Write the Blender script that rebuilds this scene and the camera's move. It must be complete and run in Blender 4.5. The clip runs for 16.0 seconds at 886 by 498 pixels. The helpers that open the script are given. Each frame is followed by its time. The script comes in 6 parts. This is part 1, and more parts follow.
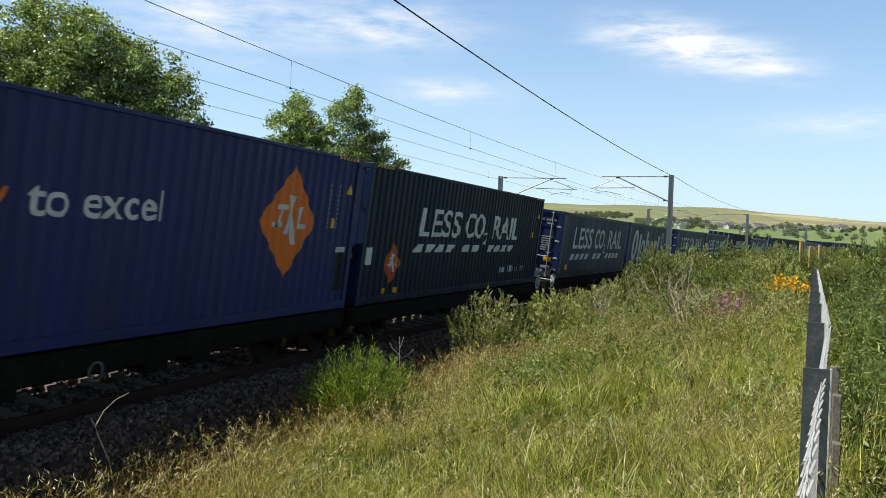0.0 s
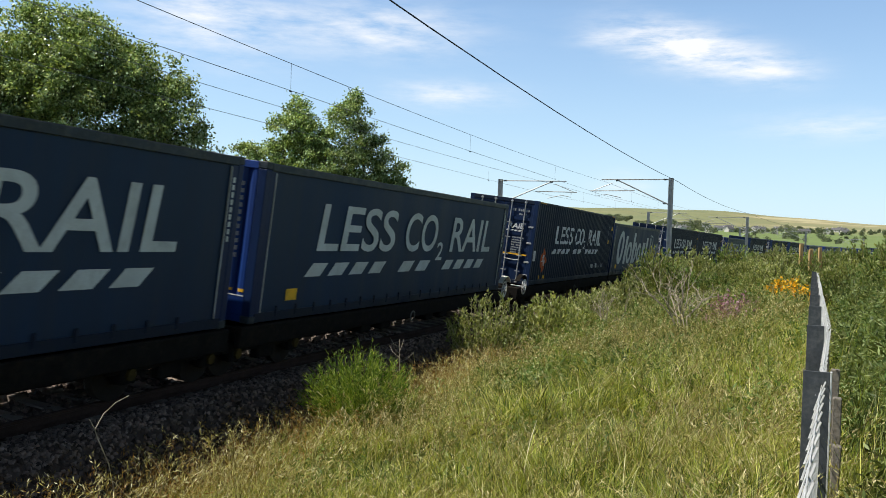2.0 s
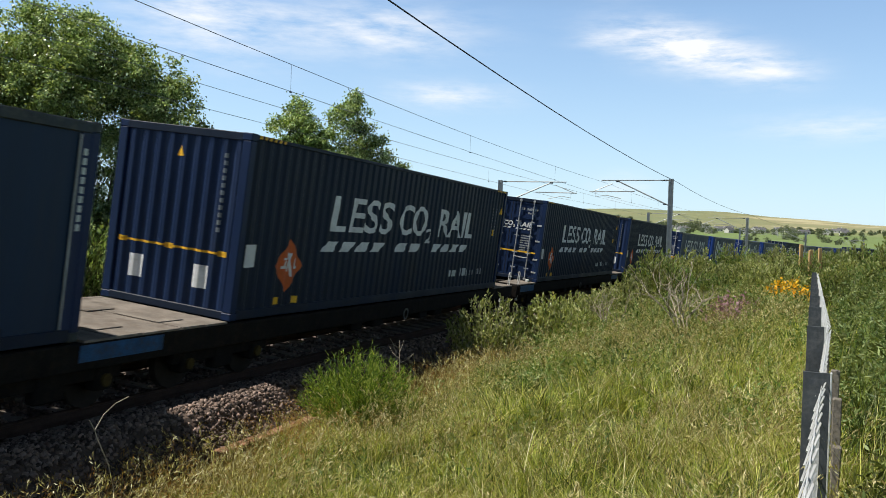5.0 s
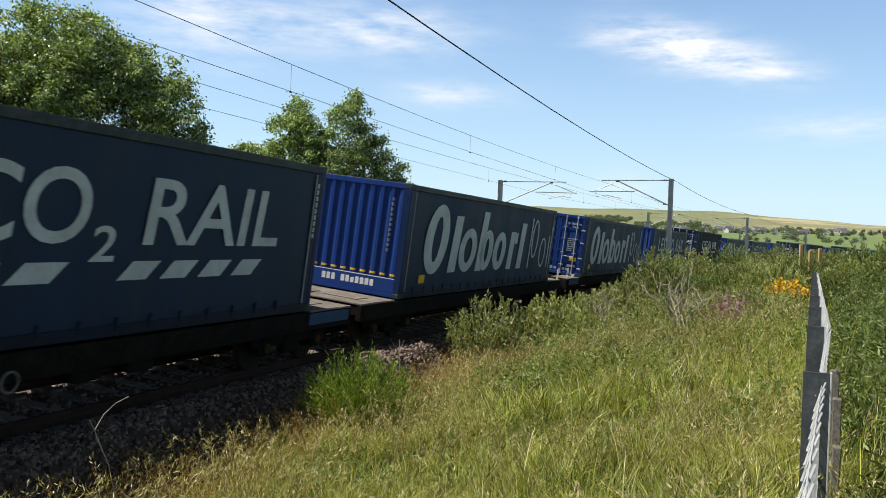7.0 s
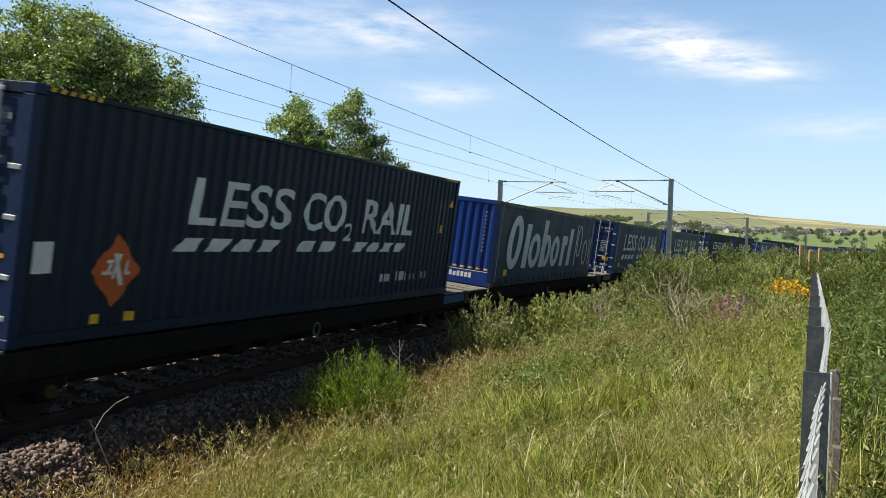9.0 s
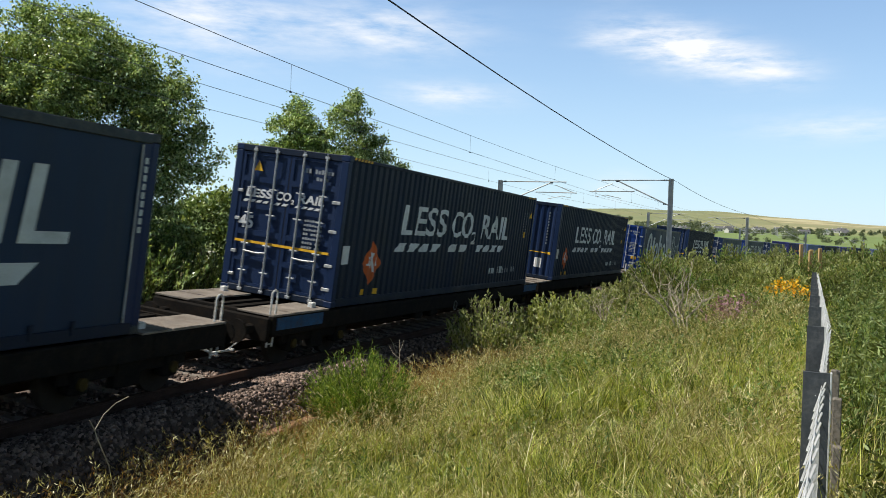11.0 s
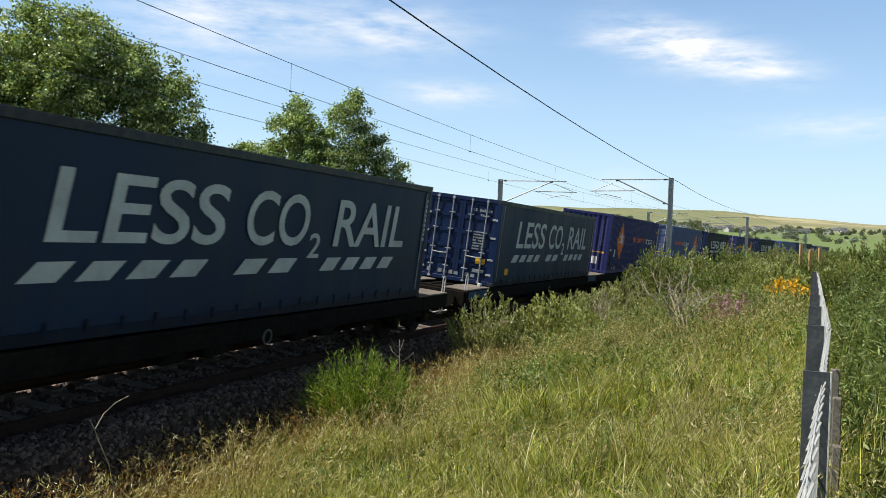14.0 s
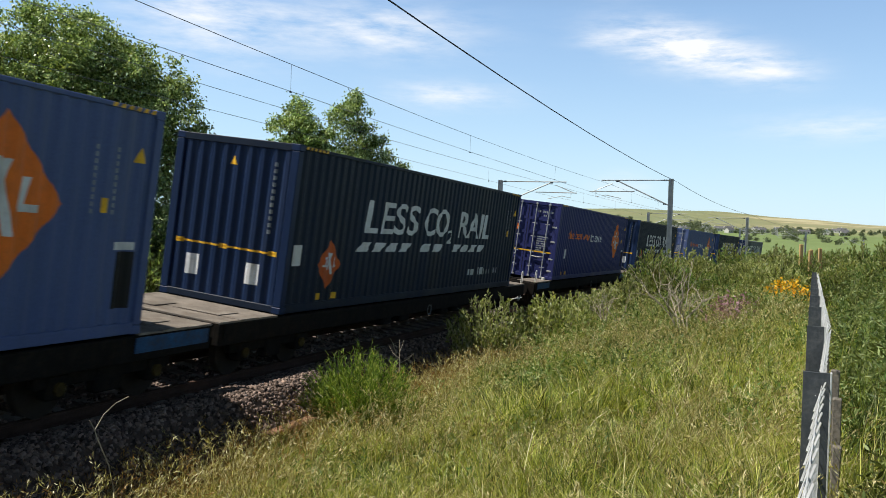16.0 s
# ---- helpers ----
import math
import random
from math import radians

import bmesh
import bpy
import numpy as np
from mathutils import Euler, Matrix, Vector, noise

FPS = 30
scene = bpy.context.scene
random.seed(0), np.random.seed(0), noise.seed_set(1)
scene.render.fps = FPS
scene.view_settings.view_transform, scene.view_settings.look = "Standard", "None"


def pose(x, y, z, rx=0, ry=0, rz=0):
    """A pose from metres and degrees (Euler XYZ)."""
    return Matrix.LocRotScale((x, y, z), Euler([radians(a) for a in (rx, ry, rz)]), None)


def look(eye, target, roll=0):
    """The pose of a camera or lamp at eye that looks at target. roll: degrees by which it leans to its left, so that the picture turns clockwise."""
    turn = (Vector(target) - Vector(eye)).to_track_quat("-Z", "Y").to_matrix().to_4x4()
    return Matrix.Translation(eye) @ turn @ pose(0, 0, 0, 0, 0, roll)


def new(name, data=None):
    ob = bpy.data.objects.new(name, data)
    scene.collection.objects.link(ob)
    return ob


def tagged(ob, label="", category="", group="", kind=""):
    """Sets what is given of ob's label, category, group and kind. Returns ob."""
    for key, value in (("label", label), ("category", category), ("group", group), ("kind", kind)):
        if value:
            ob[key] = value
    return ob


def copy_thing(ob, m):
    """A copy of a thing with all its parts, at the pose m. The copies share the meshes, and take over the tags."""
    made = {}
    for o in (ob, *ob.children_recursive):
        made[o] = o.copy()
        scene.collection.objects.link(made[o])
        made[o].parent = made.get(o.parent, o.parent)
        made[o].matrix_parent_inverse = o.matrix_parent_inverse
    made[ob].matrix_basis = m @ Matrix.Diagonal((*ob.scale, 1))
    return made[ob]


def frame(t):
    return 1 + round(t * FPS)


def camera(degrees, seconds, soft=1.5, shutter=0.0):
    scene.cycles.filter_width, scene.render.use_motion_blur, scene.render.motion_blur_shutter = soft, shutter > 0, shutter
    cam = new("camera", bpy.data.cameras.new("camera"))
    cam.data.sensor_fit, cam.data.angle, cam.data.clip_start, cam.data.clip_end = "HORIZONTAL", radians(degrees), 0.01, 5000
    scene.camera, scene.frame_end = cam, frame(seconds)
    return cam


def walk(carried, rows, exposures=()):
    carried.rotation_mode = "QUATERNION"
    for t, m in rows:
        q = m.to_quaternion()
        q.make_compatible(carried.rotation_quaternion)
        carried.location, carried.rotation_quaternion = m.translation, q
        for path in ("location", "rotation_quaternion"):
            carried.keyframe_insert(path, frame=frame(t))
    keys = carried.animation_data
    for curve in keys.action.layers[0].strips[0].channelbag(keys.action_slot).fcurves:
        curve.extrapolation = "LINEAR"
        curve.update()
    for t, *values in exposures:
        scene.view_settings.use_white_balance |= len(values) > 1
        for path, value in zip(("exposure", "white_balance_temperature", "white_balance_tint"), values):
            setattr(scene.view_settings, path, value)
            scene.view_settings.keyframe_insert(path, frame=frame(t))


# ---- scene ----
# ---------- plan of the line: an arc that bends to the right, canted towards the verge ----------
BEND, TURN, AWAY = 748.6, 0.3304, 9.342     # radius, heading at the start, distance at the start
CANT = 0.107
EYE = 2.228                                 # eye above the rails
DECK = 1.0
SPEED, GAIN = 31.93, 0.1123
CX, CY = -AWAY + BEND * math.cos(TURN), -BEND * math.sin(TURN)


def line(s, lat=0.0, z=0.0):
    """A place s metres along the near track, lat metres to its right."""
    a = TURN + s / BEND
    r = BEND - lat
    return Vector((CX - r * math.cos(a), CY + r * math.sin(a), z))


def heading(s):
    a = TURN + s / BEND
    return Vector((math.sin(a), math.cos(a), 0))


def along(x, y):
    """The reverse of line(): s and lat of a place (also for arrays)."""
    dx, dy = CX - x, y - CY
    return (np.arctan2(dy, dx) - TURN) * BEND, BEND - np.hypot(dx, dy)


def track_pose(s, length, z):
    """The pose of a rigid thing of that length standing on the canted rails with its leading end at s."""
    a, b = line(s), line(s + length)
    t = (b - a).normalized()
    n = Vector((t.y, -t.x, 0))
    up = Vector((0, 0, 1))
    n2 = math.cos(CANT) * n - math.sin(CANT) * up
    z2 = math.cos(CANT) * up + math.sin(CANT) * n
    o = a + z * z2
    return Matrix(((n2.x, t.x, z2.x, o.x), (n2.y, t.y, z2.y, o.y), (n2.z, t.z, z2.z, o.z), (0, 0, 0, 1)))


# ---------- camera ----------
cam = camera(54.08, 16.0, soft=0.5, shutter=0.05)


def tilt(drop):
    p, r = -0.0095 - drop / 1536.0, 0.0352
    cp, sp, cr, sr = math.cos(p), math.sin(p), math.cos(r), math.sin(r)
    f, u, x = Vector((0, cp, sp)), Vector((0, -sp, cp)), Vector((1, 0, 0))
    x2, u2 = cr * x + sr * u, -sr * x + cr * u
    return Matrix(((x2.x, u2.x, -f.x, 0), (x2.y, u2.y, -f.y, 0), (x2.z, u2.z, -f.z, EYE), (0, 0, 0, 1)))


walk(cam, [(t, tilt(d)) for t, d in (
    (0, 6.5), (0.5, 6), (1.0, 3.5), (1.5, 2), (2.0, 1.3), (2.5, 0.3), (3.0, -0.6), (3.5, -0.4), (4.2, -0.3), (6.3, 0),
    (9.2, 0), (11.3, 0), (12.5, 0.3), (13.0, 1.2), (14.0, 1.2), (14.5, 0.3), (16.0, 0))], [(0, 0.0), (16, 0.0)])

# ---------- sky and sun ----------
SUN_EL, SUN_AZ = 57.0, 264.8                # degrees; azimuth clockwise from +y
world = bpy.data.worlds.new("sky")
scene.world = world
world.use_nodes = True


class Nodes:
    """A short way to write node trees."""

    def __init__(self, tree):
        self.t = tree

    def n(self, kind, ins=None, operation="", data_type="", blend_type=""):
        node = self.t.nodes.new(kind)
        if data_type:
            node.data_type = data_type
        if blend_type:
            node.blend_type = blend_type
        if operation:
            node.operation = operation
        for k, v in (ins or {}).items():
            sock = node.inputs[k]
            if isinstance(v, bpy.types.NodeSocket):
                self.t.links.new(v, sock)
            else:
                sock.default_value = v
        return node

    def math(self, op, a, b=0.0, c=0.0):
        return self.n("ShaderNodeMath", {0: a, 1: b, 2: c}, operation=op).outputs[0]

    def ramp(self, fac, stops):
        node = self.n("ShaderNodeValToRGB", {0: fac})
        e = node.color_ramp.elements
        while len(e) < len(stops):
            e.new(0.5)
        for el, (pos, col) in zip(e, stops):
            el.position, el.color = pos, (*col, 1)
        return node.outputs[0]

    def mix(self, fac, a, b, blend="MIX"):
        return self.n("ShaderNodeMix", {0: fac, 6: a, 7: b}, data_type="RGBA", blend_type=blend).outputs[2]

    def noise(self, vec, scale, detail=4.0, rough=0.55):
        return self.n("ShaderNodeTexNoise", {"Vector": vec, "Scale": scale, "Detail": detail, "Roughness": rough}).outputs[0]


def rgba(c):
    return (*c, 1.0)


def build_sky():
    t = world.node_tree
    t.nodes.clear()
    k = Nodes(t)
    out = k.n("ShaderNodeOutputWorld")
    sky = k.n("ShaderNodeTexSky")
    sky.sky_type = "NISHITA"
    sky.sun_disc = False
    sky.sun_elevation, sky.sun_rotation = radians(SUN_EL), radians(SUN_AZ)
    sky.altitude, sky.air_density, sky.dust_density, sky.ozone_density = 200, 1.0, 0.6, 1.5
    co = k.n("ShaderNodeTexCoord").outputs["Generated"]
    sep = k.n("ShaderNodeSeparateXYZ", {0: co})
    x, y, z = sep.outputs
    az = k.math("ARCTAN2", x, y)
    el = k.math("ARCSINE", z)
    wisp = k.noise(k.n("ShaderNodeCombineXYZ", {0: k.math("MULTIPLY", az, 5.0), 1: k.math("MULTIPLY", el, 22.0), 2: 0.3}).outputs[0], 3.2, 7.0, 0.62)
    cover = None
    # azimuth, elevation, half width, half height (degrees), slant, strength
    for a0, e0, wa, we, slant, amount in (
            (-4.8, 13.4, 5.6, 1.5, 0.0, 0.62), (14.9, 12.6, 4.0, 1.25, -0.2, 1.2), (20.0, 11.2, 2.6, 0.9, -0.1, 0.6),
            (0.0, 9.5, 3.6, 0.8, 0.0, 0.55), (24.3, 7.6, 4.6, 0.8, 0.0, 0.42), (-16.0, 13.6, 5.0, 2.6, -0.1, 0.6),
            (10.3, 16.6, 1.9, 0.7, -0.1, 0.6), (9.6, 13.1, 1.7, 0.5, 0.0, 0.25), (11.6, 3.9, 1.5, 0.8, 0, 0.4),
            (-45, 16, 10, 2, 0, 0.5), (60, 14, 10, 2, 0, 0.5), (150, 15, 12, 2, 0, 0.5)):
        da = k.math("SUBTRACT", az, radians(a0))
        de = k.math("SUBTRACT", k.math("SUBTRACT", el, radians(e0)), k.math("MULTIPLY", da, slant))
        q = k.math("ADD", k.math("POWER", k.math("DIVIDE", da, radians(wa)), 2.0), k.math("POWER", k.math("DIVIDE", de, radians(we)), 2.0))
        blob = k.math("MULTIPLY", k.math("EXPONENT", k.math("MULTIPLY", q, -1.0)), amount)
        cover = blob if cover is None else k.math("ADD", cover, blob)
    shape = k.n("ShaderNodeMapRange", {0: wisp, 1: 0.3, 2: 0.72, 3: 0.0, 4: 1.5}).outputs[0]
    cloud = k.math("MINIMUM", k.math("MULTIPLY", cover, shape), 0.92)
    pale = k.math("MULTIPLY", k.math("EXPONENT", k.math("MULTIPLY", k.math("MAXIMUM", el, 0.0), -5.2)), 0.85)
    deep = k.mix(1.0, sky.outputs[0], rgba((0.80, 1.05, 1.25)), "MULTIPLY")
    dim = k.n("ShaderNodeMapRange", {0: el, 1: 0.26, 2: 0.52, 3: 1.0, 4: 0.04}).outputs[0]
    deep = k.mix(1.0, deep, k.n("ShaderNodeCombineColor", {0: dim, 1: dim, 2: dim}).outputs[0], "MULTIPLY")
    base = k.mix(pale, deep, rgba((5.75, 7.1, 7.95)))
    col = k.mix(cloud, base, rgba((7.8, 7.9, 8.1)))
    bg = k.n("ShaderNodeBackground", {0: col, 1: 0.133})
    t.links.new(bg.outputs[0], out.inputs[0])


build_sky()
sun = new("sun", bpy.data.lights.new("sun", "SUN"))
sun.data.energy, sun.data.angle, sun.data.color = 6.4, radians(0.6), (1.0, 0.95, 0.86)
sun.matrix_world = look((math.sin(radians(SUN_AZ)) * math.cos(radians(SUN_EL)), math.cos(radians(SUN_AZ)) * math.cos(radians(SUN_EL)), math.sin(radians(SUN_EL))), (0, 0, 0))

# ---------- materials ----------


def material(name, build):
    m = bpy.data.materials.new(name)
    m.use_nodes = True
    t = m.node_tree
    t.nodes.clear()
    k = Nodes(t)
    out = k.n("ShaderNodeOutputMaterial")
    t.links.new(build(k), out.inputs[0])
    return m


def surface(name, col, rough=0.6, metal=0.0, var=0.25, scale=3.0, grain=40.0, bump=0.15, dirt=None, dirt_amount=0.5, spec=0.18, island=0.0, streak=False):
    """Paint, metal, stone or wood with stains and grain at two sizes."""
    def build(k):
        co = k.n("ShaderNodeTexCoord").outputs["Object"]
        if streak:
            co2 = k.n("ShaderNodeMapping", {"Vector": co, "Scale": (1.0, 1.0, 0.12)}).outputs[0]
        else:
            co2 = co
        big, fine = k.noise(co2, scale, 5.0), k.noise(co, grain, 3.0)
        f = k.n("ShaderNodeMapRange", {0: big, 1: 0.3, 2: 0.7, 3: 1 - var, 4: 1 + var}).outputs[0]
        f2 = k.n("ShaderNodeMapRange", {0: fine, 1: 0.3, 2: 0.7, 3: 1 - var * 0.5, 4: 1 + var * 0.5}).outputs[0]
        c = k.mix(1.0, rgba(col), k.n("ShaderNodeCombineColor", {0: k.math("MULTIPLY", f, f2), 1: k.math("MULTIPLY", f, f2), 2: k.math("MULTIPLY", f, f2)}).outputs[0], "MULTIPLY")
        if dirt:
            mask = k.n("ShaderNodeMapRange", {0: k.noise(co2, scale * 2.3, 6.0, 0.7), 1: 0.48, 2: 0.75, 3: 0.0, 4: dirt_amount}).outputs[0]
            c = k.mix(mask, c, rgba(dirt))
        if island:
            rnd = k.math("ADD", k.n("ShaderNodeNewGeometry").outputs["Random Per Island"], k.n("ShaderNodeObjectInfo").outputs["Random"])
            g = k.n("ShaderNodeMapRange", {0: k.math("FRACT", rnd), 1: 0, 2: 1, 3: 1 - island, 4: 1 + island}).outputs[0]
            c = k.mix(1.0, c, k.n("ShaderNodeCombineColor", {0: g, 1: g, 2: g}).outputs[0], "MULTIPLY")
        b = k.n("ShaderNodeBump", {"Strength": bump, "Distance": 0.01, "Height": fine}).outputs[0]
        r = k.n("ShaderNodeMapRange", {0: big, 1: 0.3, 2: 0.7, 3: max(rough - 0.12, 0.05), 4: min(rough + 0.12, 1)}).outputs[0]
        return k.n("ShaderNodeBsdfPrincipled", {"Base Color": c, "Roughness": r, "Metallic": metal, "Normal": b, "Specular IOR Level": spec}).outputs[0]
    return material(name, build)


def leafy(name, stops, through_light=0.45, rough=0.55, patch=0.0, patch_col=(0.3, 0.25, 0.1), patch_scale=0.25, clump=0.0):
    """Leaves and grass: colour varies from blade to blade and from patch to patch, and light shines through."""
    def build(k):
        g = k.n("ShaderNodeNewGeometry")
        c = k.ramp(g.outputs["Random Per Island"], stops)
        big = k.noise(g.outputs["Position"], patch_scale, 3.0)
        v = k.n("ShaderNodeMapRange", {0: big, 1: 0.3, 2: 0.7, 3: 0.72, 4: 1.22}).outputs[0]
        c = k.mix(1.0, c, k.n("ShaderNodeCombineColor", {0: v, 1: v, 2: v}).outputs[0], "MULTIPLY")
        if clump:
            w = k.n("ShaderNodeMapRange", {0: k.noise(g.outputs["Position"], 3.2, 2.0), 1: 0.36, 2: 0.64, 3: 1 - clump, 4: 1 + clump}).outputs[0]
            c = k.mix(1.0, c, k.n("ShaderNodeCombineColor", {0: w, 1: w, 2: k.math("MULTIPLY", w, w)}).outputs[0], "MULTIPLY")
        if patch:
            mask = k.n("ShaderNodeMapRange", {0: k.noise(g.outputs["Position"], patch_scale * 2.7, 4.0), 1: 0.45, 2: 0.62, 3: 0.0, 4: patch}).outputs[0]
            c = k.mix(mask, c, rgba(patch_col))
        p = k.n("ShaderNodeBsdfPrincipled", {"Base Color": c, "Roughness": rough, "Specular IOR Level": 0.35}).outputs[0]
        tr = k.n("ShaderNodeBsdfTranslucent", {0: k.mix(1.0, c, rgba((1.25, 1.2, 0.6)), "MULTIPLY")}).outputs[0]
        return k.n("ShaderNodeMixShader", {0: through_light, 1: p, 2: tr}).outputs[0]
    return material(name, build)


NAVY = surface("navy_paint", (0.0072, 0.0147, 0.0325), 0.55, var=0.2, scale=0.9, dirt=(0.022, 0.025, 0.03), dirt_amount=0.35, streak=True)
PURPLE = surface("purple_blue_paint", (0.025, 0.031, 0.125), 0.55, var=0.18, scale=0.9, dirt=(0.06, 0.06, 0.08), dirt_amount=0.3, streak=True)
PALE_BLUE = surface("faded_blue_paint", (0.072, 0.105, 0.235), 0.6, var=0.18, scale=0.9, dirt=(0.14, 0.15, 0.18), dirt_amount=0.4, streak=True)
BRIGHT_BLUE = surface("bright_blue_paint", (0.008, 0.037, 0.185), 0.5, var=0.2, scale=0.9, dirt=(0.03, 0.04, 0.07), dirt_amount=0.4, streak=True)
# deep blue of the doors; on curtain posts it is bright blue painted as shaded
DEEP_AND_SHADED_BLUE = surface("deep_and_shaded_blue_paint", (0.008, 0.022, 0.075), 0.45, var=0.2, scale=0.9, dirt=(0.03, 0.04, 0.06), dirt_amount=0.4, streak=True)
# the navy paint again, bluer: sun on the container ends put into the colour
SUNLIT_NAVY = surface("sunlit_navy_paint", (0.0075, 0.021, 0.066), 0.5, var=0.22, scale=0.9, dirt=(0.03, 0.04, 0.06), dirt_amount=0.4, streak=True)
CURTAIN = surface("slate_vinyl", (0.0135, 0.031, 0.068), 0.6, var=0.22, scale=1.2, grain=300, bump=0.05, dirt=(0.035, 0.04, 0.04), dirt_amount=0.3, streak=True)
DARK_RAIL = surface("dark_rail_paint", (0.03, 0.04, 0.05), 0.5, var=0.3, dirt=(0.12, 0.12, 0.1), dirt_amount=0.5)
WHITE = surface("white_lettering", (0.62, 0.63, 0.64), 0.55, var=0.14, scale=1.5, dirt=(0.3, 0.3, 0.28), dirt_amount=0.5)
GREY_LETTER = surface("grey_lettering", (0.5, 0.54, 0.55), 0.55, var=0.14, scale=1.5, dirt=(0.25, 0.26, 0.25), dirt_amount=0.5)
ORANGE = surface("orange_film", (0.72, 0.17, 0.025), 0.5, var=0.12, dirt=(0.3, 0.12, 0.05), dirt_amount=0.4)
DEEP_ORANGE = surface("sooty_orange_film", (0.48, 0.10, 0.025), 0.55, var=0.15, dirt=(0.2, 0.08, 0.04), dirt_amount=0.5)
DULL_YELLOW = surface("grimy_yellow_paint", (0.07, 0.05, 0.016), 0.85, var=0.3, dirt=(0.03, 0.022, 0.015), dirt_amount=0.9, spec=0.05)
DULL_WHITE = surface("grimy_white_paint", (0.17, 0.17, 0.16), 0.7, var=0.3, dirt=(0.06, 0.05, 0.04), dirt_amount=0.7)
YELLOW = surface("yellow_paint", (0.75, 0.42, 0.03), 0.5, var=0.2, dirt=(0.15, 0.1, 0.03), dirt_amount=0.5)
STEEL = surface("galvanised_bar", (0.38, 0.39, 0.40), 0.45, 0.25, var=0.2, dirt=(0.2, 0.15, 0.1), dirt_amount=0.3)
DIM_LETTER = surface("dull_lettering", (0.24, 0.26, 0.28), 0.6, var=0.2, scale=2.0)
SILL_BLUE = surface("scuffed_blue_sill", (0.02, 0.075, 0.17), 0.6, var=0.4, scale=4.0, dirt=(0.05, 0.045, 0.04), dirt_amount=0.9)
UNDER = surface("grimy_underframe", (0.013, 0.012, 0.011), 0.9, var=0.35, dirt=(0.035, 0.024, 0.016), dirt_amount=0.6, spec=0.05)
DECKING = surface("worn_deck_plate", (0.20, 0.175, 0.15), 0.7, var=0.3, scale=2.0, dirt=(0.10, 0.07, 0.05), dirt_amount=0.7)
WHEEL_STEEL = surface("wheel_steel", (0.035, 0.028, 0.022), 0.8, 0.2, var=0.3, spec=0.1)
WHITE_WHEEL = surface("white_painted_iron", (0.6, 0.6, 0.58), 0.5, var=0.2, dirt=(0.2, 0.16, 0.1), dirt_amount=0.5)
RAIL_STEEL = surface("rusty_rail", (0.065, 0.04, 0.03), 0.75, 0.1, var=0.3, spec=0.1)
CONCRETE = surface("sleeper_concrete", (0.21, 0.18, 0.155), 0.85, var=0.25, dirt=(0.2, 0.13, 0.08), dirt_amount=0.6, island=0.2)
STONE = surface("ballast_stone", (0.18, 0.137, 0.115), 0.9, var=0.3, scale=6, island=0.75, dirt=(0.30, 0.15, 0.09), dirt_amount=0.35)
GALV = surface("galvanised_mast", (0.36, 0.38, 0.39), 0.5, 0.4, var=0.2)
WIRE = surface("dark_wire", (0.03, 0.03, 0.032), 0.5, 0.3, var=0.1)
COPPER = surface("weathered_wire", (0.20, 0.21, 0.22), 0.5, 0.3, var=0.1)
POST_STEEL = surface("dull_steel_post", (0.066, 0.075, 0.084), 0.6, 0.2, var=0.25, scale=4, dirt=(0.3, 0.3, 0.3), dirt_amount=0.3)
FENCE_WIRE = surface("galvanised_wire", (0.62, 0.63, 0.63), 0.45, 0.3, var=0.15)
OLD_WOOD = surface("grey_fence_wood", (0.20, 0.18, 0.15), 0.85, var=0.35, scale=4, grain=60, bump=0.4, streak=True)
NEW_WOOD = surface("pale_stake_wood", (0.5, 0.33, 0.15), 0.8, var=0.25, scale=4, grain=60, bump=0.3, streak=True)
RUST_WOOD = surface("rust_stained_wood", (0.27, 0.15, 0.09), 0.85, var=0.35, scale=4, grain=50, bump=0.4)
BARK = surface("bark", (0.11, 0.085, 0.06), 0.9, var=0.4, scale=5, grain=30, bump=0.6)
TWIG = surface("bleached_twigs", (0.36, 0.31, 0.24), 0.9, var=0.3, scale=5)
HOUSE_WALL = surface("rendered_wall", (0.55, 0.53, 0.5), 0.8, var=0.15, scale=0.6)
SLATE = surface("slate_roof", (0.13, 0.13, 0.14), 0.7, var=0.25, scale=1.5)
GLASS = surface("dark_window_glass", (0.02, 0.025, 0.03), 0.1, var=0.1)
WOOL = surface("fleece", (0.7, 0.66, 0.56), 0.95, var=0.2, scale=8, bump=0.5)
DARK_RUBBER = surface("black_film", (0.012, 0.012, 0.014), 0.6, var=0.2)

MEADOW = leafy("meadow_grass", ((0.0, (0.02, 0.035, 0.008)), (0.3, (0.085, 0.145, 0.014)), (0.62, (0.285, 0.36, 0.035)), (0.85, (0.54, 0.54, 0.11)), (1.0, (0.85, 0.80, 0.46))), 0.28, patch=0.4, patch_col=(0.40, 0.39, 0.07), patch_scale=0.35, clump=0.42)
STRAW = leafy("dry_stalks", ((0.0, (0.15, 0.11, 0.035)), (0.4, (0.33, 0.28, 0.10)), (0.75, (0.58, 0.53, 0.26)), (1.0, (0.80, 0.74, 0.50))), 0.38)
HERB = leafy("weed_leaves", ((0.0, (0.04, 0.09, 0.015)), (0.5, (0.135, 0.23, 0.045)), (1.0, (0.42, 0.46, 0.18))), 0.36, patch=0.45, patch_col=(0.30, 0.27, 0.10), patch_scale=0.5, clump=0.35)
NETTLE = leafy("nettle_leaves", ((0.0, (0.03, 0.06, 0.012)), (0.5, (0.09, 0.155, 0.03)), (1.0, (0.30, 0.37, 0.13))), 0.34, patch=0.4, patch_col=(0.24, 0.22, 0.08), patch_scale=0.4, clump=0.4)
BROOM = leafy("broom_shoots", ((0.0, (0.05, 0.11, 0.012)), (0.5, (0.17, 0.27, 0.03)), (1.0, (0.46, 0.52, 0.13))), 0.35)
